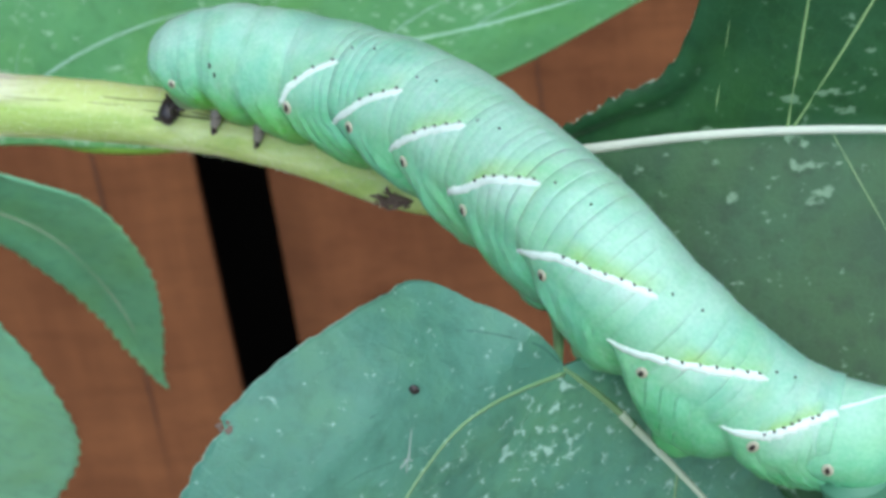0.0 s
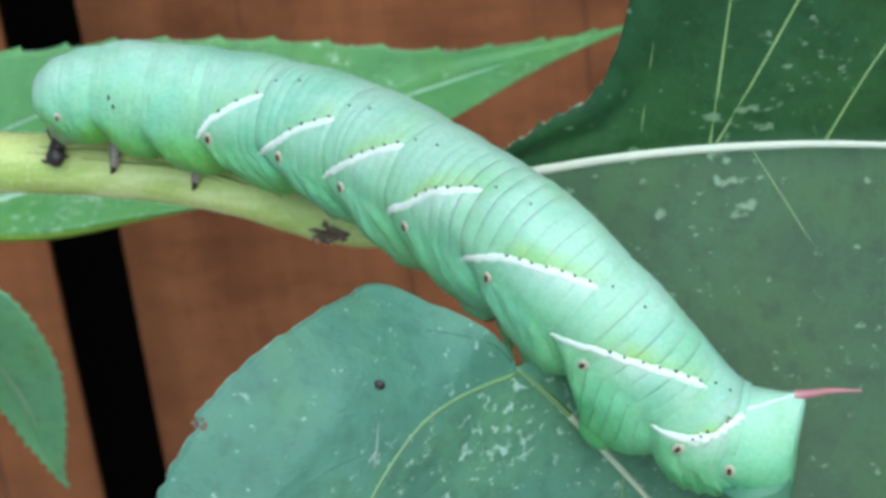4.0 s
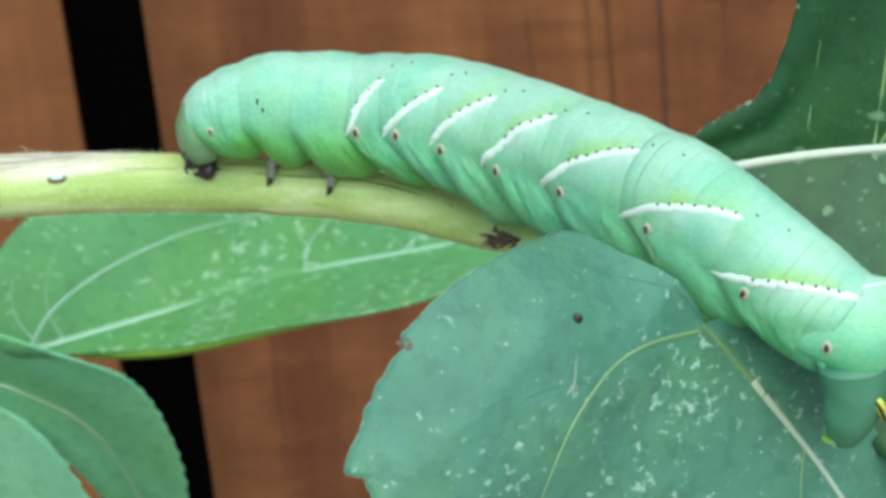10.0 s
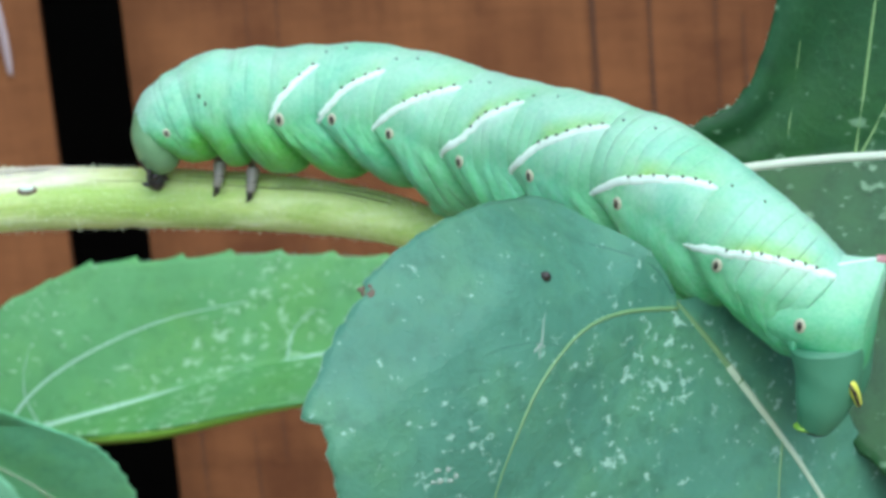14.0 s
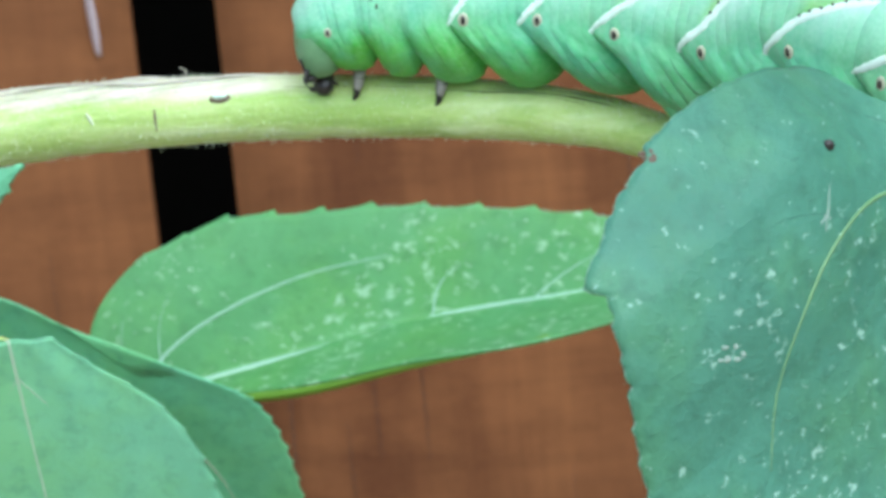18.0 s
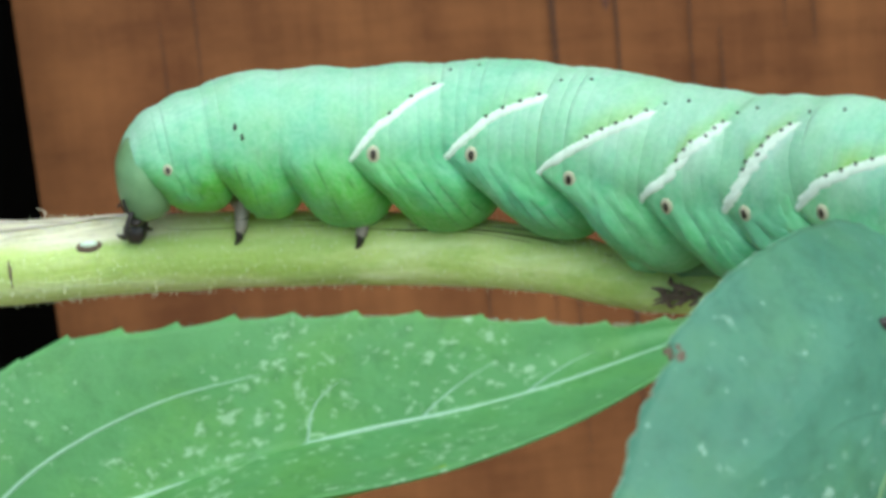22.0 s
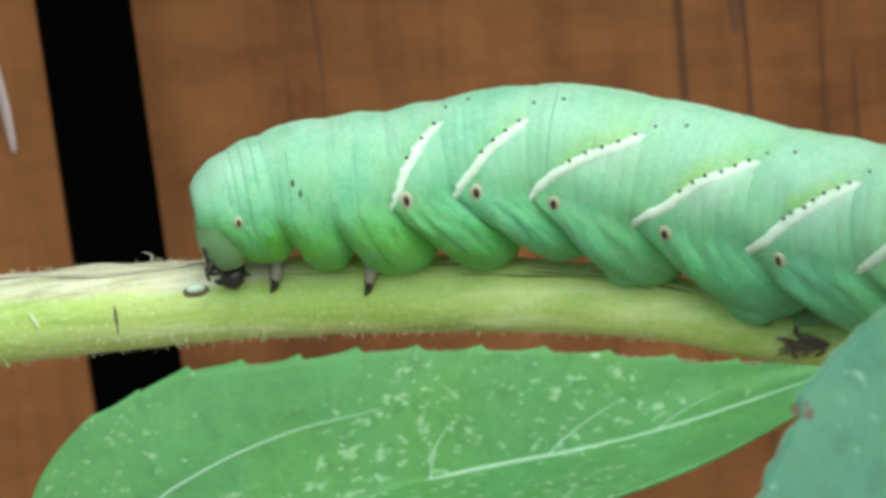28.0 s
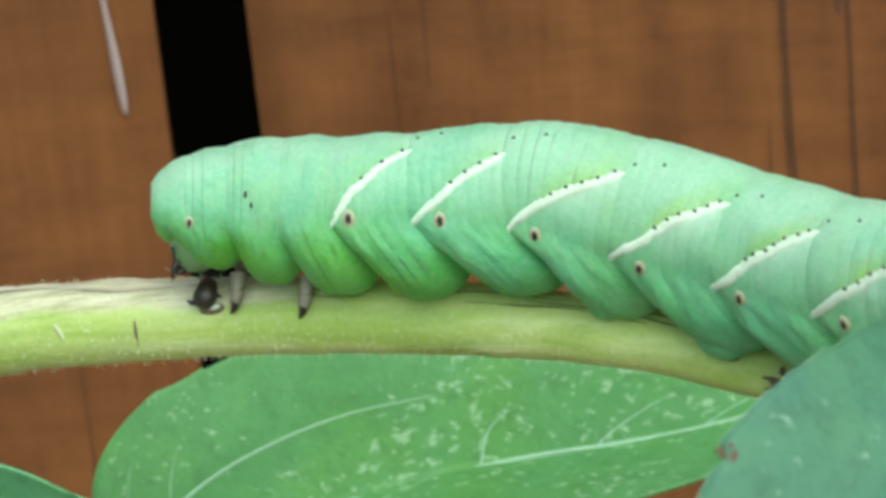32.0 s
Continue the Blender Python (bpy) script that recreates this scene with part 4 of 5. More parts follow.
# seconds, then the breathing holes T1, T2, A1 to A8: x, y, z in tenths of a millimetre
BODY = [
    (0, (90, -70, -436), (131, -77, -425), (215, -112, -450), (282, -158, -445), (338, -208, -451), (398, -275, -459), (472, -358, -471), (555, -420, -531), (646, -449, -594), (710, -458, -613)),
    (0.5, (81, -69, -433), (119, -75, -425), (209, -109, -451), (278, -154, -448), (335, -205, -455), (396, -273, -462), (471, -357, -472), (555, -420, -531), (645, -449, -593), (710, -457, -612)),
    (1, (74, -67, -427), (112, -74, -421), (206, -108, -448), (276, -153, -448), (334, -204, -455), (395, -272, -462), (470, -356, -473), (554, -420, -532), (643, -449, -592), (709, -457, -611)),
    (1.5, (66, -66, -422), (107, -73, -418), (203, -107, -448), (275, -152, -448), (333, -203, -456), (394, -271, -463), (469, -355, -474), (553, -419, -532), (645, -449, -592), (708, -457, -612)),
    (2, (57, -65, -418), (99, -71, -417), (201, -105, -449), (272, -149, -450), (332, -202, -457), (393, -270, -465), (468, -353, -476), (552, -419, -534), (643, -448, -594), (706, -457, -614)),
    (2.5, (47, -63, -419), (92, -70, -418), (199, -104, -448), (270, -148, -450), (330, -201, -459), (393, -270, -466), (467, -353, -477), (550, -418, -534), (637, -447, -599), (698, -455, -621)),
    (3, (42, -62, -421), (89, -70, -418), (197, -104, -448), (269, -147, -451), (330, -200, -459), (394, -271, -464), (468, -353, -474), (549, -417, -533), (632, -446, -602), (692, -455, -629)),
    (3.5, (38, -61, -424), (85, -69, -419), (194, -102, -451), (267, -145, -454), (329, -199, -461), (392, -269, -467), (467, -352, -476), (547, -416, -534), (630, -446, -620), (683, -454, -639)),
    (5.5, (23, -59, -442), (81, -69, -424), (192, -101, -451), (263, -141, -453), (326, -196, -459), (386, -262, -465), (457, -342, -472), (529, -409, -509), (588, -433, -563), (631, -445, -601)),
    (6, (14, -57, -441), (74, -67, -424), (186, -98, -452), (258, -137, -456), (321, -192, -462), (380, -256, -468), (449, -332, -467), (514, -399, -492), (577, -429, -549), (625, -445, -591)),
    (6.5, (10, -57, -439), (72, -67, -422), (185, -98, -449), (257, -136, -454), (318, -189, -462), (373, -248, -467), (429, -310, -462), (483, -369, -481), (551, -417, -535), (610, -441, -579)),
    (7, (12, -57, -441), (73, -67, -421), (188, -99, -446), (257, -136, -452), (316, -188, -461), (365, -239, -462), (407, -285, -457), (456, -340, -478), (532, -409, -532), (597, -438, -572)),
    (7.5, (15, -57, -440), (74, -67, -418), (188, -99, -444), (256, -135, -450), (314, -186, -458), (360, -233, -459), (400, -278, -455), (454, -338, -476), (532, -409, -530), (597, -438, -571)),
    (8, (15, -58, -442), (74, -67, -420), (188, -99, -446), (254, -133, -453), (306, -179, -460), (347, -219, -460), (388, -265, -458), (449, -332, -478), (529, -408, -523), (595, -437, -566)),
    (8.5, (15, -58, -444), (75, -67, -423), (186, -98, -451), (247, -129, -461), (296, -170, -466), (334, -205, -467), (379, -255, -466), (445, -328, -482), (525, -406, -521), (592, -436, -563)),
    (9, (14, -57, -442), (73, -67, -420), (182, -96, -449), (240, -125, -457), (288, -163, -463), (327, -197, -467), (376, -251, -466), (445, -328, -481), (524, -406, -520), (591, -436, -563)),
    (9.5, (11, -57, -441), (71, -67, -420), (176, -93, -450), (227, -118, -453), (271, -148, -462), (316, -187, -467), (369, -243, -470), (443, -326, -481), (523, -406, -518), (590, -435, -561)),
    (10, (4, -56, -442), (64, -66, -421), (161, -85, -451), (204, -107, -450), (249, -131, -460), (304, -177, -469), (364, -238, -472), (442, -324, -481), (521, -405, -517), (588, -435, -561)),
    (10.5, (-1, -55, -446), (59, -65, -423), (149, -80, -449), (192, -101, -445), (239, -125, -456), (298, -172, -469), (363, -237, -472), (442, -325, -479), (522, -405, -515), (587, -434, -562)),
    (11, (-1, -55, -443), (56, -64, -418), (141, -79, -441), (186, -98, -440), (235, -122, -450), (297, -171, -467), (364, -237, -470), (443, -325, -478), (522, -405, -515), (587, -434, -563)),
    (11.5, (0, -55, -442), (53, -64, -416), (136, -78, -438), (183, -96, -437), (231, -121, -447), (296, -171, -466), (363, -237, -469), (442, -325, -477), (522, -405, -515), (587, -434, -563)),
    (12, (-3, -55, -442), (46, -63, -415), (131, -77, -436), (180, -95, -435), (230, -120, -445), (295, -170, -466), (363, -236, -468), (442, -324, -476), (522, -405, -516), (588, -435, -564)),
    (12.5, (-7, -55, -444), (38, -61, -416), (123, -75, -437), (175, -92, -436), (228, -119, -447), (295, -169, -466), (362, -235, -469), (441, -324, -476), (522, -405, -515), (587, -434, -564)),
    (13, (-8, -55, -442), (35, -61, -416), (119, -75, -436), (172, -91, -435), (228, -119, -447), (295, -169, -467), (362, -236, -469), (441, -324, -477), (522, -405, -516), (587, -434, -564)),
    (13.5, (-10, -55, -441), (32, -60, -415), (116, -74, -434), (170, -90, -434), (227, -118, -446), (295, -170, -466), (362, -236, -468), (441, -324, -476), (522, -405, -516), (587, -434, -565)),
    (15.5, (-37, -53, -437), (3, -56, -420), (91, -70, -442), (156, -83, -444), (219, -114, -458), (289, -164, -476), (356, -229, -477), (431, -313, -488), (510, -400, -526), (574, -428, -574)),
    (16, (-41, -53, -439), (-1, -55, -420), (87, -69, -443), (155, -82, -444), (219, -115, -458), (291, -166, -475), (359, -232, -474), (433, -314, -486), (511, -400, -526), (574, -429, -573)),
    (16.5, (-43, -53, -438), (-3, -55, -419), (86, -69, -441), (156, -83, -443), (222, -116, -456), (294, -168, -473), (362, -236, -471), (436, -318, -483), (513, -401, -524), (576, -429, -570)),
    (17, (-48, -53, -439), (-9, -55, -421), (82, -69, -442), (152, -81, -445), (220, -115, -458), (292, -167, -475), (360, -234, -471), (434, -315, -484), (510, -400, -526), (573, -428, -557)),
    (17.5, (-53, -52, -439), (-14, -54, -421), (79, -68, -441), (151, -81, -444), (220, -115, -458), (295, -170, -471), (363, -237, -467), (435, -316, -484), (510, -400, -526), (573, -428, -556)),
    (18, (-59, -52, -436), (-20, -54, -419), (79, -68, -439), (151, -81, -444), (222, -116, -457), (298, -172, -470), (369, -243, -462), (438, -320, -481), (513, -402, -518), (577, -430, -558)),
    (18.5, (-67, -52, -433), (-28, -54, -416), (79, -68, -436), (152, -81, -441), (224, -117, -455), (298, -172, -470), (371, -245, -460), (437, -319, -480), (513, -401, -516), (576, -429, -558)),
    (19, (-71, -51, -432), (-32, -53, -416), (78, -68, -436), (152, -81, -441), (224, -117, -457), (297, -171, -474), (367, -241, -469), (430, -312, -479), (506, -396, -513), (570, -427, -553)),
    (19.5, (-75, -51, -429), (-34, -53, -413), (76, -68, -435), (150, -80, -441), (223, -116, -458), (295, -169, -475), (361, -234, -475), (422, -302, -479), (498, -386, -509), (561, -423, -548)),
    (20, (-83, -51, -428), (-39, -53, -413), (74, -67, -436), (149, -80, -443), (221, -116, -460), (293, -168, -478), (358, -231, -480), (416, -296, -479), (492, -380, -506), (556, -420, -544)),
    (20.5, (-92, -50, -428), (-45, -53, -414), (72, -67, -438), (147, -80, -446), (220, -115, -463), (290, -165, -483), (354, -227, -485), (410, -288, -478), (486, -373, -503), (550, -418, -540)),
    (21, (-97, -50, -428), (-47, -53, -414), (71, -67, -438), (147, -79, -446), (219, -115, -464), (289, -164, -483), (351, -223, -484), (403, -281, -478), (479, -366, -500), (543, -415, -536)),
    (21.5, (-96, -50, -430), (-47, -53, -415), (71, -67, -439), (147, -79, -447), (219, -115, -464), (288, -164, -484), (346, -218, -484), (395, -273, -477), (472, -358, -496), (536, -412, -531)),
    (22, (-101, -50, -433), (-52, -52, -417), (67, -66, -442), (145, -79, -449), (217, -114, -468), (285, -161, -486), (336, -207, -486), (383, -259, -477), (460, -344, -490), (524, -406, -523)),
    (22.5, (-104, -50, -437), (-55, -52, -418), (67, -66, -443), (144, -79, -451), (214, -112, -468), (279, -155, -484), (324, -195, -482), (369, -243, -483), (446, -329, -483), (510, -399, -515)),
    (23, (-103, -50, -440), (-54, -52, -420), (66, -66, -442), (143, -79, -450), (211, -111, -465), (270, -148, -478), (316, -187, -480), (365, -239, -486), (443, -325, -482), (507, -396, -513)),
    (23.5, (-106, -50, -442), (-57, -52, -423), (63, -66, -444), (139, -78, -453), (200, -105, -466), (253, -134, -478), (302, -176, -485), (358, -231, -493), (435, -317, -480), (500, -388, -510)),
    (24, (-114, -49, -443), (-61, -52, -426), (56, -64, -447), (125, -76, -455), (179, -95, -467), (232, -121, -481), (289, -164, -494), (353, -225, -501), (430, -311, -479), (494, -383, -507)),
    (24.5, (-120, -49, -443), (-64, -52, -427), (48, -63, -449), (109, -73, -452), (161, -86, -464), (218, -114, -479), (280, -156, -496), (351, -224, -504), (429, -310, -479), (493, -381, -507)),
    (25, (-122, -49, -444), (-65, -52, -430), (42, -62, -451), (97, -71, -452), (148, -80, -465), (209, -110, -480), (275, -152, -499), (350, -222, -503), (427, -308, -479), (492, -380, -506)),
    (25.5, (-126, -49, -442), (-67, -52, -429), (34, -61, -450), (84, -69, -448), (136, -78, -462), (202, -106, -480), (273, -150, -500), (344, -219, -502), (425, -306, -479), (490, -378, -505)),
    (26, (-128, -49, -441), (-71, -51, -424), (26, -59, -444), (75, -68, -443), (128, -76, -456), (198, -104, -478), (272, -150, -497), (344, -219, -496), (425, -305, -479), (490, -378, -505)),
    (26.5, (-127, -49, -442), (-72, -51, -423), (21, -59, -442), (71, -67, -441), (123, -76, -453), (197, -103, -477), (272, -150, -497), (344, -219, -495), (425, -306, -479), (490, -378, -505)),
    (28.5, (-138, -48, -429), (-92, -50, -413), (-3, -55, -438), (55, -64, -436), (117, -75, -448), (200, -105, -474), (278, -154, -490), (349, -225, -491), (431, -312, -479), (497, -385, -508)),
    (29, (-147, -48, -424), (-100, -50, -410), (-12, -54, -437), (48, -63, -439), (115, -74, -453), (197, -104, -480), (274, -151, -497), (346, -221, -497), (428, -308, -479), (493, -381, -507)),
    (29.5, (-153, -47, -418), (-105, -50, -405), (-16, -54, -432), (46, -63, -434), (115, -74, -448), (199, -104, -475), (276, -153, -490), (348, -223, -490), (430, -311, -479), (495, -384, -508)),
    (30, (-158, -47, -416), (-108, -50, -404), (-20, -54, -432), (44, -62, -434), (115, -74, -449), (199, -104, -475), (276, -152, -491), (348, -223, -491), (430, -311, -479), (495, -384, -508)),
    (30.5, (-161, -47, -414), (-113, -49, -403), (-25, -54, -431), (42, -62, -435), (113, -74, -449), (196, -103, -475), (272, -150, -492), (344, -219, -492), (427, -308, -479), (493, -381, -506)),
    (31, (-162, -47, -414), (-114, -49, -403), (-26, -54, -432), (44, -62, -436), (116, -74, -450), (199, -104, -476), (275, -152, -493), (347, -222, -493), (429, -310, -479), (495, -383, -508)),
    (31.5, (-171, -46, -413), (-125, -49, -400), (-37, -53, -432), (37, -61, -437), (110, -73, -451), (191, -101, -477), (266, -144, -496), (338, -212, -495), (421, -301, -479), (487, -374, -503)),
    (32, (-175, -46, -406), (-134, -48, -392), (-41, -53, -424), (34, -61, -430), (108, -73, -444), (189, -99, -470), (263, -141, -488), (335, -209, -491), (418, -298, -479), (484, -371, -502)),
]


# ---- the caterpillar: a head, a body of narrow rigid rings of skin, legs, and a tail piece ----
worm = tagged(empty("caterpillar", (0, 0, 0)), "plump mint-green hornworm caterpillar with white side stripes, on the stem", "caterpillar")
# the body runs from 0 at the first thoracic segment's breathing hole to 10 at the last hole; half widths and half heights there
WIDE = [0.44, 0.52, 0.56, 0.585, 0.59, 0.59, 0.58, 0.56, 0.545, 0.51, 0.47]
TALL = [0.43, 0.56, 0.605, 0.615, 0.64, 0.66, 0.68, 0.675, 0.645, 0.60, 0.55]
# the longest that each stretch between two holes grows
LONG = [0.60, 0.60, 0.60, 0.85, 0.84, 0.96, 1.13, 1.22, 1.24, 1.03, 0.90]
LIFT = [-0.08, -0.05, -0.03, -0.01, 0.0, 0.03, 0.04, 0.03, 0.02, 0.0, 0.0]
FORE = 0.32  # a segment begins so far before its hole
REST = np.concatenate([[0], np.cumsum(LONG)])


def stripe_angle(k, v):
    """The height of segment k's white stripe over the flank, in degrees, at v of the segment's length."""
    return -6 + (60 if k < 5 else 66 if k < 9 else 56) * v ** 0.88 + 2.5 * noise.noise((v * 6, k * 2.7, 0.5))


def skin_at(s, angle, lift=0.0):
    """A point of the skin about the axis, in the cut across the body at s; the angle is 0 at the near side, 90 on the back.
    Below, the skin hangs in pouches that lean back, parted by deep creases."""
    a = radians(angle)
    sn = math.sin(a)
    f = min(max(s, 0.0), 10.0) / 10
    w, h = float(curve_at(WIDE, f)), float(curve_at(TALL, f))
    if s < 0:
        dome = (1 - (min(-s, 0.572) / 0.6) ** 1.8) ** 0.5
        w, h = w * dome, h * dome
    v = (s + FORE) % 1.0
    down, chest = max(0.0, -sn), min(1.0, max(0.0, (s - 1.5) / 1.5))
    pinch = 0.036 - 0.010 * chest + (0.15 + 0.05 * chest) * max(0.0, 0.25 - sn) ** 1.2
    q = 1 - pinch * abs(2 * v - 1) ** (4 if sn < 0 else 4 - 1.5 * sn) + 0.010 * max(0, sn) + 0.012 * (noise.noise((math.floor(s + FORE) * 3.3, 0.5, 0)) - 0.1) * max(0, sn)
    held = 1.0 if 4.6 < s < 8.7 else 0.55 if s < 8.7 else -0.6
    q += (0.10 + 0.25 * held * chest) * down * (1 - (2 * v - 1) ** 2)
    p = Vector((0, -math.cos(a), sn))
    flank = max(0.0, 1 - abs(sn + 0.4) / 0.5)
    rough = 0.018 * noise.noise((s * 2.6, p.y * 1.8, sn * 1.8)) + (0.007 + 0.030 * flank * chest) * noise.noise((s * 5, p.y * 3, sn * 3.4)) + 0.012 * flank * noise.noise((s * 11, p.y * 6, sn * 7))
    x = (0.30 + 0.48 * chest) * h * max(0.0, -sn - 0.08)
    return Vector((x, p.y * (w * q + rough + lift), p.z * (h * q + rough + lift)))


def mapped(bm):
    return bm.verts.layers.float_vector.new("rest"), bm.verts.layers.float_vector.new("band")


def rest_x(s):
    return float(np.interp(s, range(12), REST))


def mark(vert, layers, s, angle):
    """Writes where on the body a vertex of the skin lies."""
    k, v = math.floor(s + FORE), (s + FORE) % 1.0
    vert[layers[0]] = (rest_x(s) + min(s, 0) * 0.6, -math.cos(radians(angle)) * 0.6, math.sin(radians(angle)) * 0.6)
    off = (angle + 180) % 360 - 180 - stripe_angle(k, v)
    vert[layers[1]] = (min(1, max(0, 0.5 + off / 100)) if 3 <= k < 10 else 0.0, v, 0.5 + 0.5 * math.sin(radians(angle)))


def ring_of(s0, half, span, swell):
    """A narrow hoop of skin about local x, swollen in the middle, with its inner wall."""
    bm = bmesh.new()
    layers = mapped(bm)
    na, nx, rows = 88, 8, []
    for i in range(-1, nx + 2):
        f = -1 + 2 * min(max(i, 0), nx) / nx
        row = []
        for j in range(na):
            angle = 360 * j / na
            s = s0 + f * half / span
            sn = math.sin(radians(angle))
            p = skin_at(s, angle, -swell * f * f * (0.35 + 0.65 * min(1.0, max(0.0, (sn + 0.4) / 0.5))))
            if i in (-1, nx + 1):
                p.y, p.z = p.y * 0.86, p.z * 0.86
            vert = bm.verts.new((p.x + f * half, p.y, p.z))
            mark(vert, layers, s, angle)
            row.append(vert)
        rows.append(row)
    for a, b in zip(rows, rows[1:] + rows[:1]):
        for j in range(na):
            bm.faces.new((a[j], a[(j + 1) % na], b[(j + 1) % na], b[j]))
    return bm


def spiracle(ring, p, out, size):
    """An oval cream rim with a dark slit in it."""
    turn = Vector((0, -1, 0)).rotation_difference(out).to_matrix().to_4x4()
    rim = ball(bmesh.new(), p, (0.053 * size, 0.020, 0.070 * size), turn, 16, 10)
    part("spiracle", rim, M_RING, ring, "oval cream breathing hole")
    part("slit", ball(bmesh.new(), p + out * 0.013, (0.026 * size, 0.015, 0.044 * size), turn, 12, 8), M_HOLE, ring, "dark slit of the breathing hole")


def stripe_piece(ring, k, s0, s1, centre, span):
    """One pebble of the white stripe: what lies of it on one ring."""
    bm, rows, n = bmesh.new(), [], 14
    for i in range(n + 1):
        f = i / n
        s = s0 + (s1 - s0) * f
        v = min(max(s + FORE - k, 0.0), 1.0 if k < 9 else 1.4)
        w = (0.037 + 0.0018 * k) * min(1, 0.6 + 2.0 * v) * min(1, (1.04 - v) * 9 + 0.1 if k < 9 else 1) * (0.82 + 0.26 * math.sin(math.pi * f) + 0.30 * noise.noise((s * 17, k, 1)) + 0.30 * noise.noise((s * 46, k, 4)))
        row = []
        for g, lift in ((-1, -0.02), (-0.6, 0.008), (0, 0.015), (0.6, 0.008), (1, -0.02)):
            a = stripe_angle(k, v) + math.degrees(g * w / 0.6)
            p = skin_at(s - g * w * 0.5 / span, a, lift - 0.006)
            row.append(bm.verts.new((p.x + (s - centre) * span - g * w * 0.5, p.y, p.z)))
        rows.append(row)
    for p, q in zip(rows, rows[1:]):
        for j in range(4):
            bm.faces.new((p[j], p[j + 1], q[j + 1], q[j]))
    part("stripe", bm, M_STRIPE, ring, "piece of an oblique chalk-white stripe")


RING_DICE = random.Random(12)
RINGS = []  # pairs of a ring and where on the body it sits
for k in range(11):
    count = 6 if k < 3 else 8
    for j in range(-1 if k == 0 else 0, count):
        s0 = k - FORE + (j + 0.5) / count
        if s0 > 9.85:
            break
        span = LONG[k] if s0 >= k else LONG[max(k - 1, 0)]
        width = span / count
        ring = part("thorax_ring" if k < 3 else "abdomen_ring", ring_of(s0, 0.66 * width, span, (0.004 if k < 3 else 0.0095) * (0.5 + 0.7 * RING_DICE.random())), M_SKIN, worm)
        RINGS.append((ring, s0))
        lo, hi = s0 - 0.5 / count, s0 + 0.5 / count
        if lo <= 0 + k < hi and k != 1 and k != 2 and k < 10:
            angle = -math.degrees(math.asin(LIFT[k] / TALL[k])) if k else 0
            p = skin_at(k, angle) + Vector(((k - s0) * span, 0, 0))
            spiracle(ring, p, Vector((0, p.y, p.z)).normalized(), 0.7 if k == 0 else 1.0)
        if 3 <= k < 10:
            stripe_piece(ring, k, lo - 0.012, hi + 0.012, s0, span)
            # black specks before the stripe's upper half, and a pair farther up the back
            for v in np.linspace(0.62 - 0.03 * k, 0.95, min(7, k)):
                s = k - FORE + v
                if lo <= s < hi:
                    p = skin_at(s - 0.02 / span, stripe_angle(k, v) + 2.2, 0.008)
                    part("speck", ball(bmesh.new(), Vector((s - s0, 0, 0)) * span + p - Vector((0.02, 0, 0)), (0.017, 0.012, 0.014), None, 8, 6), M_SPECK, ring)
            if j in (0, 2) and k > 3:
                p = skin_at(s0, 70 + 3 * j, 0.002)
                part("speck", ball(bmesh.new(), p, (0.015, 0.012, 0.012), None, 8, 6), M_SPECK, ring)
        if k == 10:
            stripe_piece(ring, 9, lo - 0.012, hi + 0.012, s0, span)
        if k == 1 and j == 2:
            for x, a in ((-0.03, 26), (0.02, 17)):
                p = skin_at(s0, a) + Vector((x, 0, 0))
                part("mark", ball(bmesh.new(), p, (0.013, 0.014, 0.034), None, 8, 6), M_SPECK, ring, "tiny dark tick")
        # prolegs hang from the middle of the pouches
        if k in (5, 6, 7, 8) and j == 4:
            h = TALL[k]
            for y in (-0.20, 0.22):
                drop = 0.02 if k == 5 else 0.13
                bm = tube(bmesh.new(), [(0.26, y * 0.8, -h * 0.6), (0.36, y, -h * 0.95), (0.44, y * 1.1, -h * 1.08 - 0.5 * drop), (0.47, y * 1.15, -h * 1.1 - drop)], [0.25, 0.24, 0.19, 0.11], 24, 26, 0.16)
                layers = mapped(bm)
                for vert in bm.verts:
                    mark(vert, layers, s0, -55)
                part("proleg", bm, M_SKIN, ring, "stubby green proleg")
                part("hooks", ball(bmesh.new(), (0.47, y * 1.15, -h * 1.1 - drop), (0.07, 0.085, 0.025)), M_CLAW, ring, "dark gripping hooks of a proleg")


# three pairs of jointed legs, which grip the stem while the body glides on
def jointed_leg(name, size, skin, label):
    leg = part(name, tube(bmesh.new(), [(0.045, 0.06, 0.32), (0.035, 0.01, 0.24), (0.02, -0.02, 0.16), (0.0, -0.03, 0.10)], [0.075 * size, 0.062 * size, 0.055 * size, 0.042 * size], 14, 18, 0.10), skin, worm, label)
    part("joint", ball(bmesh.new(), (0.03, -0.005, 0.215), (0.064 * size, 0.062 * size, 0.020)), M_CLAW, leg, "dark ring at the leg's joint")
    part("joint", ball(bmesh.new(), (0.005, -0.028, 0.115), (0.050 * size, 0.048 * size, 0.018)), M_CLAW, leg, "dark ring at the leg's joint")
    part("claw", tube(bmesh.new(), [(0.0, -0.03, 0.11), (-0.015, -0.035, 0.05), (-0.05, -0.02, 0.0)], [0.036 * size, 0.030 * size, 0.008], 10), M_CLAW, leg, "black hooked claw")
    return leg


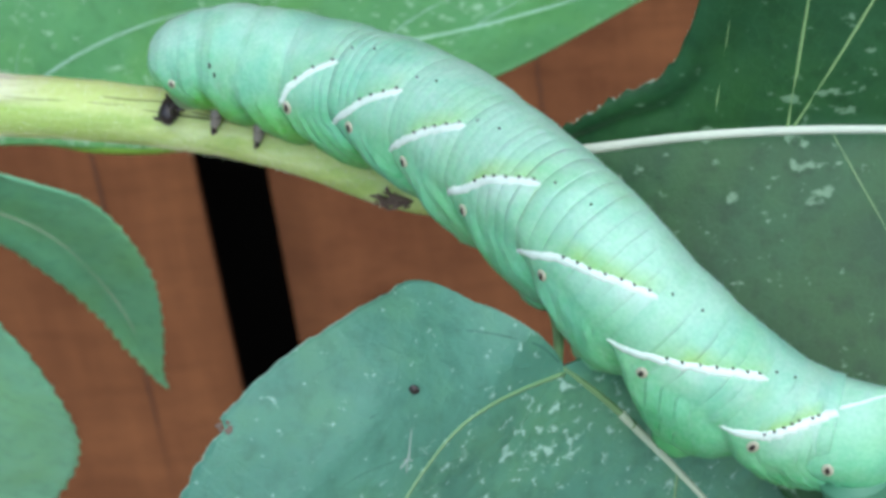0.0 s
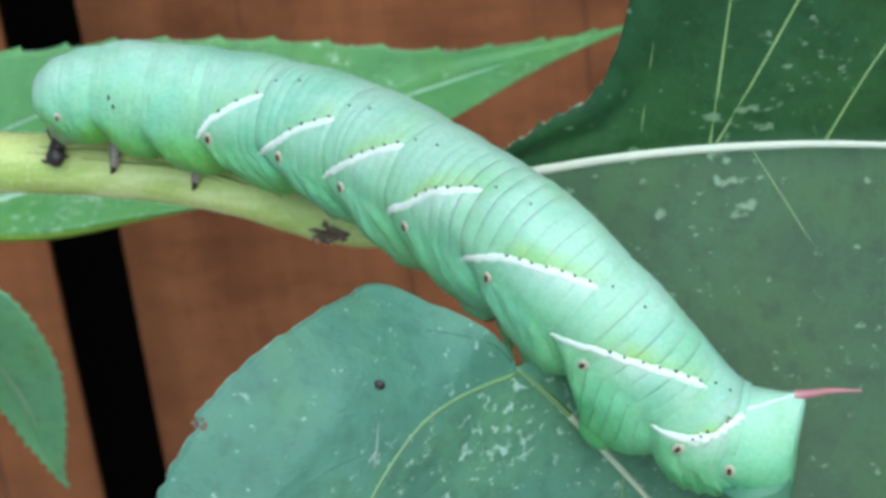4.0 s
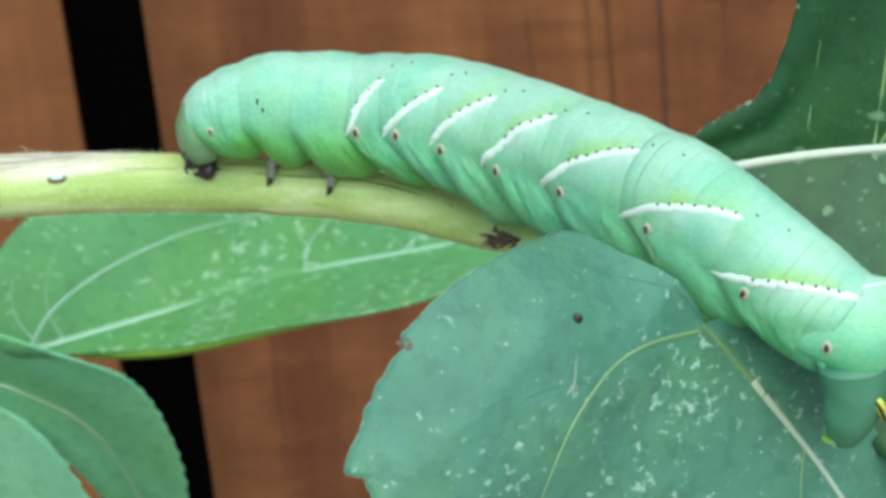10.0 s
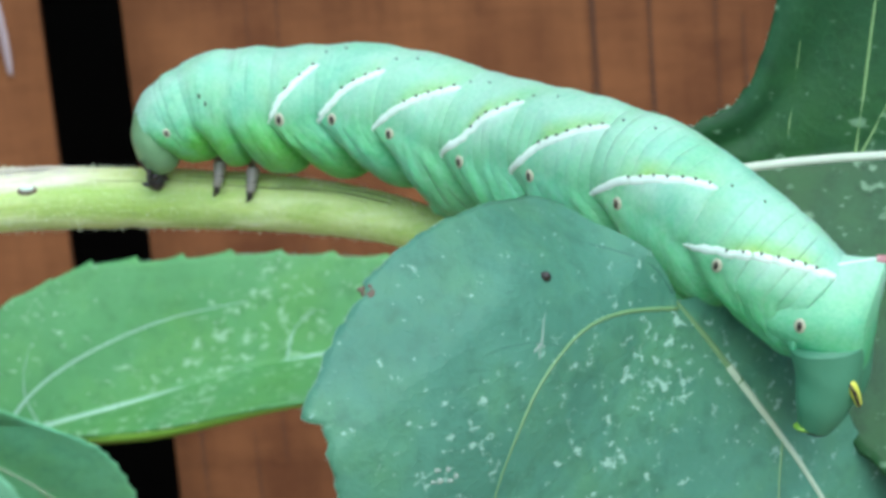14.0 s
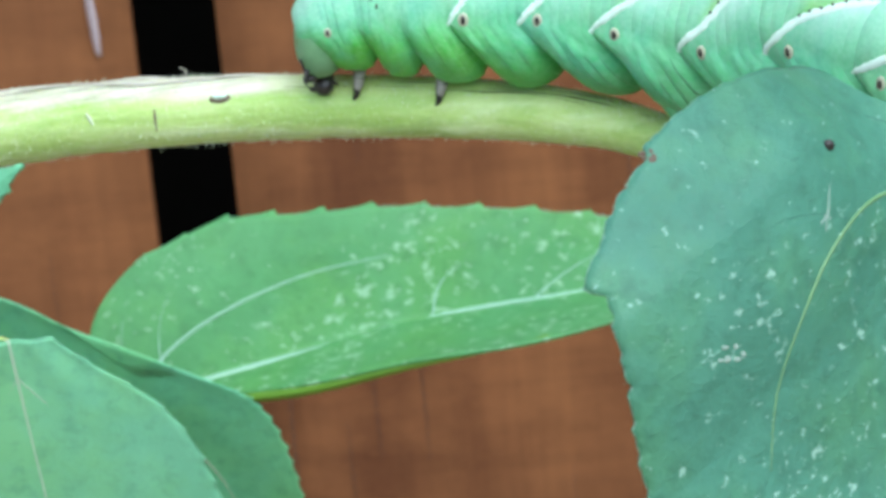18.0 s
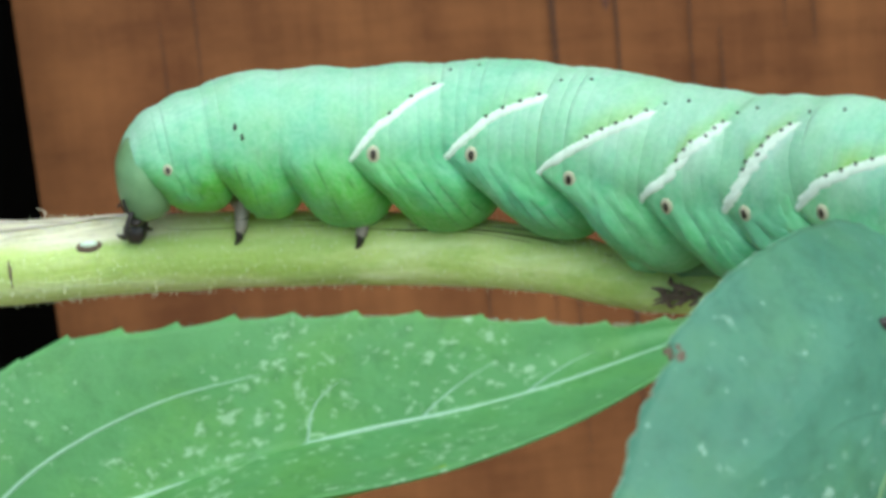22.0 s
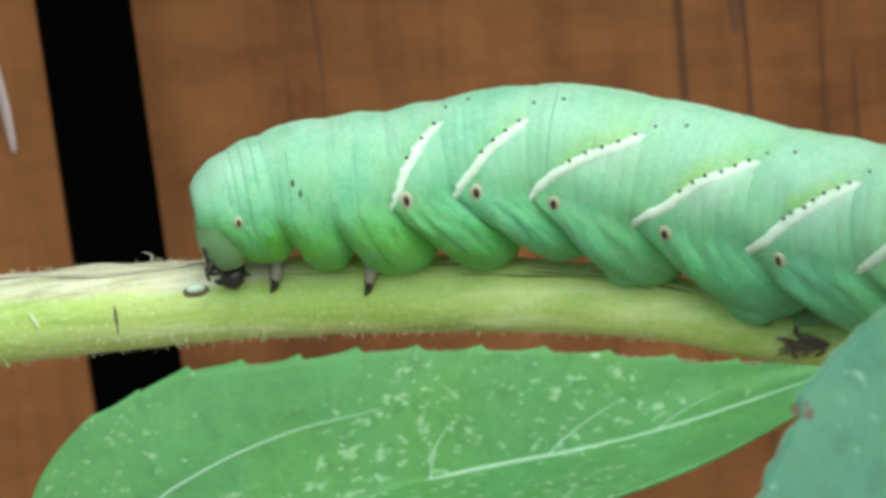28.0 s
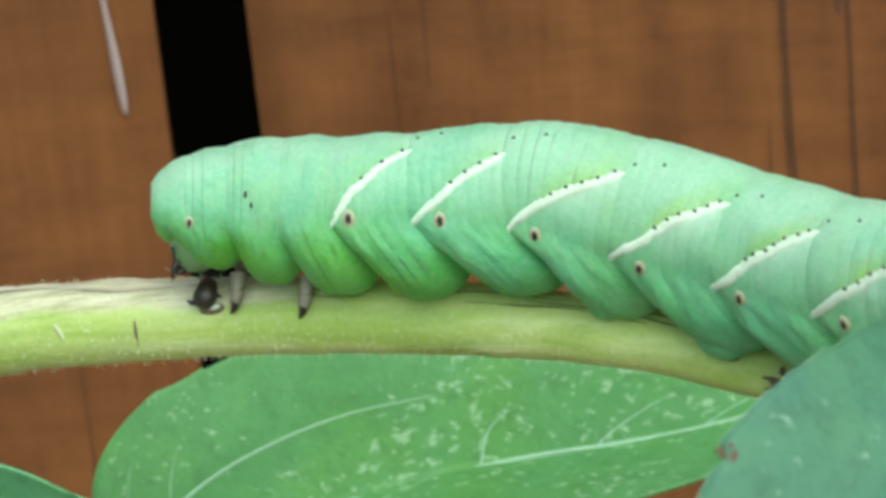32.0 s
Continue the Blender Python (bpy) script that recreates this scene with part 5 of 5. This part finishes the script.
def stout_leg(name):
    bm = tube(bmesh.new(), [(0.03, 0.10, 0.21), (0.03, 0.02, 0.16), (0.01, -0.02, 0.09), (0.0, -0.03, 0.03)], [0.07, 0.10, 0.10, 0.045], 14, 18, 0.35)
    leg = part(name, bm, M_CLAW, worm, "short stout black foreleg")
    part("claw", tube(bmesh.new(), [(-0.04, -0.04, 0.10), (-0.10, -0.05, 0.10), (-0.145, -0.04, 0.12)], [0.032, 0.024, 0.006], 8), M_CLAW, leg, "black hooked claw")
    part("spur", tube(bmesh.new(), [(0.05, -0.05, 0.14), (0.11, -0.06, 0.15), (0.15, -0.05, 0.13)], [0.03, 0.02, 0.006], 8), M_CLAW, leg)
    return leg


LEGS = [(stout_leg("leg"), 0, 0.0), (jointed_leg("leg", 1.0, M_LEG, "short jointed grey leg"), 1, 0.0), (jointed_leg("leg", 1.0, M_LEG, "short jointed grey leg"), 2, 0.0),
        (stout_leg("leg"), 0, 0.42), (jointed_leg("leg", 0.9, M_LEG, "short jointed grey leg"), 1, 0.42), (jointed_leg("leg", 0.9, M_LEG, "short jointed grey leg"), 2, 0.42)]

# head: a capsule of two lobes with a shallow groove between them
bm = ball(bmesh.new(), (0, 0, 0), (0.25, 0.36, 0.40), None, 36, 24)
for v in bm.verts:
    v.co.x += 0.05 * math.exp(-((v.co.y / 0.07) ** 2)) * (v.co.x < 0) + 0.12 * v.co.z * (v.co.x < 0)
    v.co += v.co.normalized() * 0.012 * noise.noise(v.co * 6)
head = part("head", bm, M_HEAD, worm, "dull olive-green head capsule")
part("mandible", ball(bmesh.new(), (-0.15, -0.08, -0.36), (0.08, 0.12, 0.05)), M_CLAW, head, "dark mouthparts")
part("antenna", tube(bmesh.new(), [(-0.16, -0.20, -0.26), (-0.21, -0.23, -0.34), (-0.20, -0.24, -0.41)], [0.024, 0.018, 0.008], 8), M_CLAW, head)
for k in range(5):
    part("eye", ball(bmesh.new(), (-0.21 + 0.004 * k, -0.24 + 0.01 * k, -0.14 - 0.03 * k), (0.016, 0.018, 0.016), None, 8, 6), M_CLAW, head)

# tail: the last segment with its pointed cone, square behind, the horn and the clasping feet
TAIL = [(-0.46, 0.42, 0.49, -0.28, 0.0), (-0.30, 0.46, 0.525, -0.32, 0.0), (0.0, 0.475, 0.53, -0.44, 0.1), (0.20, 0.46, 0.53, -0.55, 0.35), (0.36, 0.42, 0.55, -0.60, 0.62), (0.47, 0.36, 0.58, -0.56, 0.80), (0.53, 0.29, 0.58, -0.48, 0.86), (0.555, 0.16, 0.45, -0.30, 0.8)]


def tail_at(x, angle, lift=0.0):
    xs = [r[0] for r in TAIL]
    w, top, low, ridge = (float(np.interp(x, xs, [r[i] for r in TAIL])) for i in (1, 2, 3, 4))
    a = radians(angle)
    sn, cs = math.sin(a), math.cos(a)
    up = max(0.0, sn)
    q = 1 + 0.018 * noise.noise((x * 3, cs * 2, sn * 2)) + lift / 0.5
    y = -cs * w * q * (1 - ridge * up ** 1.3 * 0.8)
    z = (top if sn > 0 else -low) * sn * q
    return Vector((x + 0.16 * max(0, z) * max(0, x) / 0.6, y, z))


bm = bmesh.new()
layers = mapped(bm)
rows, steps = [], 34
for i in range(steps + 1):
    x = -0.46 + 1.015 * math.sin(math.pi / 2 * i / steps)
    row = []
    for j in range(72):
        vert = bm.verts.new(tail_at(x, 5 * j))
        mark(vert, layers, 10.2, 5 * j)
        vert[layers[0]] = (REST[10] + x, vert.co.y, vert.co.z)
        row.append(vert)
    rows.append(row)
for a, b in zip(rows, rows[1:]):
    for j in range(72):
        bm.faces.new((a[j], a[(j + 1) % 72], b[(j + 1) % 72], b[j]))
bm.faces.new(rows[0][::-1])
bm.faces.new(rows[-1])
tail = part("tail", bm, M_SKIN, worm, "square mint-green tail with a pointed cone")
spiracle(tail, tail_at(0.0, -2), Vector((0, -1, 0)), 1.0)
bm, rows = bmesh.new(), []
for i in range(25):
    f = i / 24
    x, a = -0.12 + 0.64 * f, 55 + 25 * f
    w = 0.042 * (1 - 0.5 * f) * (0.85 + 0.25 * noise.noise((f * 14, 3, 3)))
    rows.append([bm.verts.new(tail_at(x, a + math.degrees(g * w / 0.5), lift)) for g, lift in ((-1, -0.02), (-0.5, 0.008), (0, 0.014), (0.5, 0.008), (1, -0.02))])
for p, q in zip(rows, rows[1:]):
    for j in range(4):
        bm.faces.new((p[j], p[j + 1], q[j + 1], q[j]))
part("stripe", bm, M_STRIPE, tail, "chalk-white stripe that runs up to the horn")
tip = tail_at(0.53, 90)
part("horn", tube(bmesh.new(), [tip + Vector(o) for o in ((-0.08, 0, -0.04), (0.06, 0, 0.0), (0.24, 0, 0.05), (0.50, 0, 0.08))], [0.055, 0.036, 0.026, 0.010], 14, 24, 0.08), M_HORN, tail, "thin rosy tail horn")
for y in (-0.22, 0.22):
    bm = tube(bmesh.new(), [(0.20, y, -0.25), (0.24, y, -0.55), (0.22, y * 1.15, -0.82), (0.17, y * 1.2, -1.04)], [0.33, 0.30, 0.25, 0.15], 24, 26, 0.10)
    foot = part("clasper", bm, M_PROLEG, tail, "dull green clasping hind foot")
    part("hooks", ball(bmesh.new(), (0.20, y * 1.2, -1.07), (0.12, 0.10, 0.035)), M_CLAW, foot, "dark gripping hooks")
    if y < 0:
        part("edge", tube(bmesh.new(), [(0.40, y - 0.16, -0.42), (0.50, y - 0.14, -0.55), (0.56, y - 0.08, -0.72)], [0.022, 0.05, 0.030], 12, 16), M_YELLOW, foot, "bright yellow edge")
        part("edge", tube(bmesh.new(), [(0.42, y - 0.185, -0.44), (0.52, y - 0.17, -0.57), (0.57, y - 0.10, -0.73)], [0.010, 0.022, 0.014], 8, 12), M_CLAW, foot, "black line along the yellow edge")
        part("sole", ball(bmesh.new(), (0.10, y - 0.10, -1.03), (0.11, 0.09, 0.035)), M_LIME, foot, "olive-yellow sole")


HEAD_OUT = [(0, 0.20), (3, 0.19), (5.5, 0.28), (6, 0.30), (9, 0.42), (13, 0.42), (16.5, 0.37), (20, 0.30), (22, 0.42), (23, 0.54), (24, 0.54), (25, 0.44), (26, 0.37), (28.5, 0.28), (30, 0.23), (32, 0.18)]
THORAX = [(0, 0), (6, 0.03), (9, 0.05), (13, 0.09), (16, 0.06), (19, 0.0), (22, 0.03), (26, 0.07), (28.5, -0.07), (30, -0.09), (32, -0.09)]
# seconds, then by how many degrees the body leans over towards its near side, at the thorax, the first and from the third abdominal segment on
LEAN = [(0, 0, -5, -1), (2, 0, 0, 0), (3.5, 0, 0, -1), (6, 0, -2, -5), (9, 0, 0, 0), (16, 0, 0, 0), (20, 0, -4, 4), (22, 0, -4, 8), (24, 5, 2, 18), (26, 5, 3, 20), (28.5, 4, -5, 15), (30, 0, -11, 13), (32, 0, -12, 13)]
# seconds, then where the three pairs of legs grip the stem
GRIP = [(0, 0.7, 1.15, 1.6), (1, 0.60, 1.0, 1.62), (2, 0.34, 0.9, 1.65), (3.5, 0.2, 0.8, 1.6), (6, -0.1, 0.8, 1.6), (9, -0.1, 0.7, 1.6), (10, -0.1, 0.6, 1.2), (12, -0.1, 0.5, 1.0), (13.5, -0.25, 0.35, 0.8), (16, -0.6, 0.1, 0.4), (17.5, -0.65, -0.2, 0.45), (19, -0.7, -0.5, 0.5), (20.5, -1.1, -0.5, 0.46), (22, -1.3, -0.47, 0.5), (25, -1.4, -0.47, 0.45), (26, -1.38, -0.5, -0.05), (26.5, -1.38, -0.6, -0.05), (28.5, -1.4, -1.09, -0.45), (30, -1.7, -1.09, -0.63), (31, -1.72, -1.15, -0.75), (32, -1.74, -1.48, -0.9)]


def lean_at(t, s):
    knots = [float(np.interp(t, [r[0] for r in LEAN], [r[i] for r in LEAN])) for i in (1, 2, 3)]
    return radians(float(np.interp(s, (1.5, 3.5, 5.5), knots)) * min(1.0, max(0.0, (10.5 - s) / 2)))


def framed(c, x, lean=0.0):
    """A pose at c with its x along the body, leaning over towards the near side."""
    y = Vector((0, 0, 1)).cross(x).normalized()
    m = Matrix((x, y, x.cross(y))).transposed().to_4x4() @ Matrix.Rotation(lean, 4, "X")
    m.translation = c * 0.01
    return m


def axis_points(t, row):
    """The body's axis at the eleven segments, from the breathing holes' places."""
    p = [Vector(q) / 100 for q in row]
    # the third thoracic segment has no hole: it lies between T2 and A1
    p = [p[0], p[0].lerp(p[2], 0.33), p[0].lerp(p[2], 0.66)] + p[2:]
    arch = float(np.interp(t, *zip(*THORAX)))
    p[0].z += arch * 0.45
    p[1].z += 0.02 + arch
    p[2].z += arch * 0.7
    points = []
    for k in range(11):
        x = (p[min(k + 1, 10)] - p[max(k - 1, 0)]).normalized()
        m = framed(p[k], x, lean_at(t, k))
        points.append(m.to_3x3() @ Vector((0, WIDE[k] - 0.01, LIFT[k])) + p[k])
    return points


def on_axis(points, s):
    """The place and the way of the axis at s."""
    if s < 0:
        c, x = on_axis(points, 0.0)
        return c + x * s * LONG[0], x
    f = s / 10
    d = curve_at(points, min(f + 0.02, 1)) - curve_at(points, max(f - 0.02, 0))
    return Vector(curve_at(points, f)), Vector(d).normalized()


def head_pose(t, points):
    c, x = on_axis(points, 0.0)
    out = float(np.interp(t, *zip(*HEAD_OUT)))
    return framed(c - x * (out - 0.24) + Vector((0, 0, -0.06 - 0.25 * (0.5 - out))), x)


def tail_pose(points):
    c, x = on_axis(points, 10.0)
    return framed(c, Vector((x.x, x.y, 0.15 * x.z)).normalized())


def motions():
    lift = ((0, 0, 0), (26.5, 0, 0), (28.5, 0.06, 0.06), (30, 0.09, 0.09), (32, 0.06, 0.23))
    walk(front_leaf, [(t, pose(*cm(Vector(F_ORIGIN) + Vector((x, 0, z))))) for t, x, z in lift])
    sway = ((0, 0, 0, 0), (2, 0, 0, 0), (3, 0, 0.2, 0), (3.5, 0, 0.16, 0), (5.5, 0, 0.02, -0.4), (8.5, 0, 0.02, -0.4), (10, 0, 0, 0), (24, 0, 0, 0), (25, 0, 0.05, 0.4), (26, 0.02, 0.05, 0.4), (28.5, 0.05, 0.06, 0.5), (30, 0.06, 0.08, 0.6), (32, 0, 0.08, 0.6))
    walk(b_leaf, [(t, pose(*cm(Vector(B_ORIGIN) + Vector((x, 0, z))), 0, tilt, 0)) for t, x, z, tilt in sway])
    swing = ((0, 0, 0), (26, 0, 0), (28.5, 0.26, 0.15), (32, 0.26, 0.15))
    walk(l_leaf, [(t, pose(*cm(Vector(L_ORIGIN) + Vector((x, 0, z))))) for t, x, z in swing])
    table = [(t, axis_points(t, row)) for t, *row in BODY]
    walk(head, [(t, head_pose(t, points)) for t, points in table])
    for ring, s in RINGS:
        walk(ring, [(t, framed(*on_axis(points, s), lean_at(t, s))) for t, points in table])
    walk(tail, [(t, tail_pose(points)) for t, points in table])
    for leg, k, far in LEGS:
        rows = []
        for t, *xs in GRIP:
            foot = along_stem(S_AT(xs[k]), (152, 155, 163)[k] if far == 0 else 40)
            rows.append((t, Matrix.Translation(foot * 0.01) @ (pose(0, 0, 0) if far == 0 else pose(0, 0, 0, 0, 0, 180))))
        walk(leg, rows)


motions()
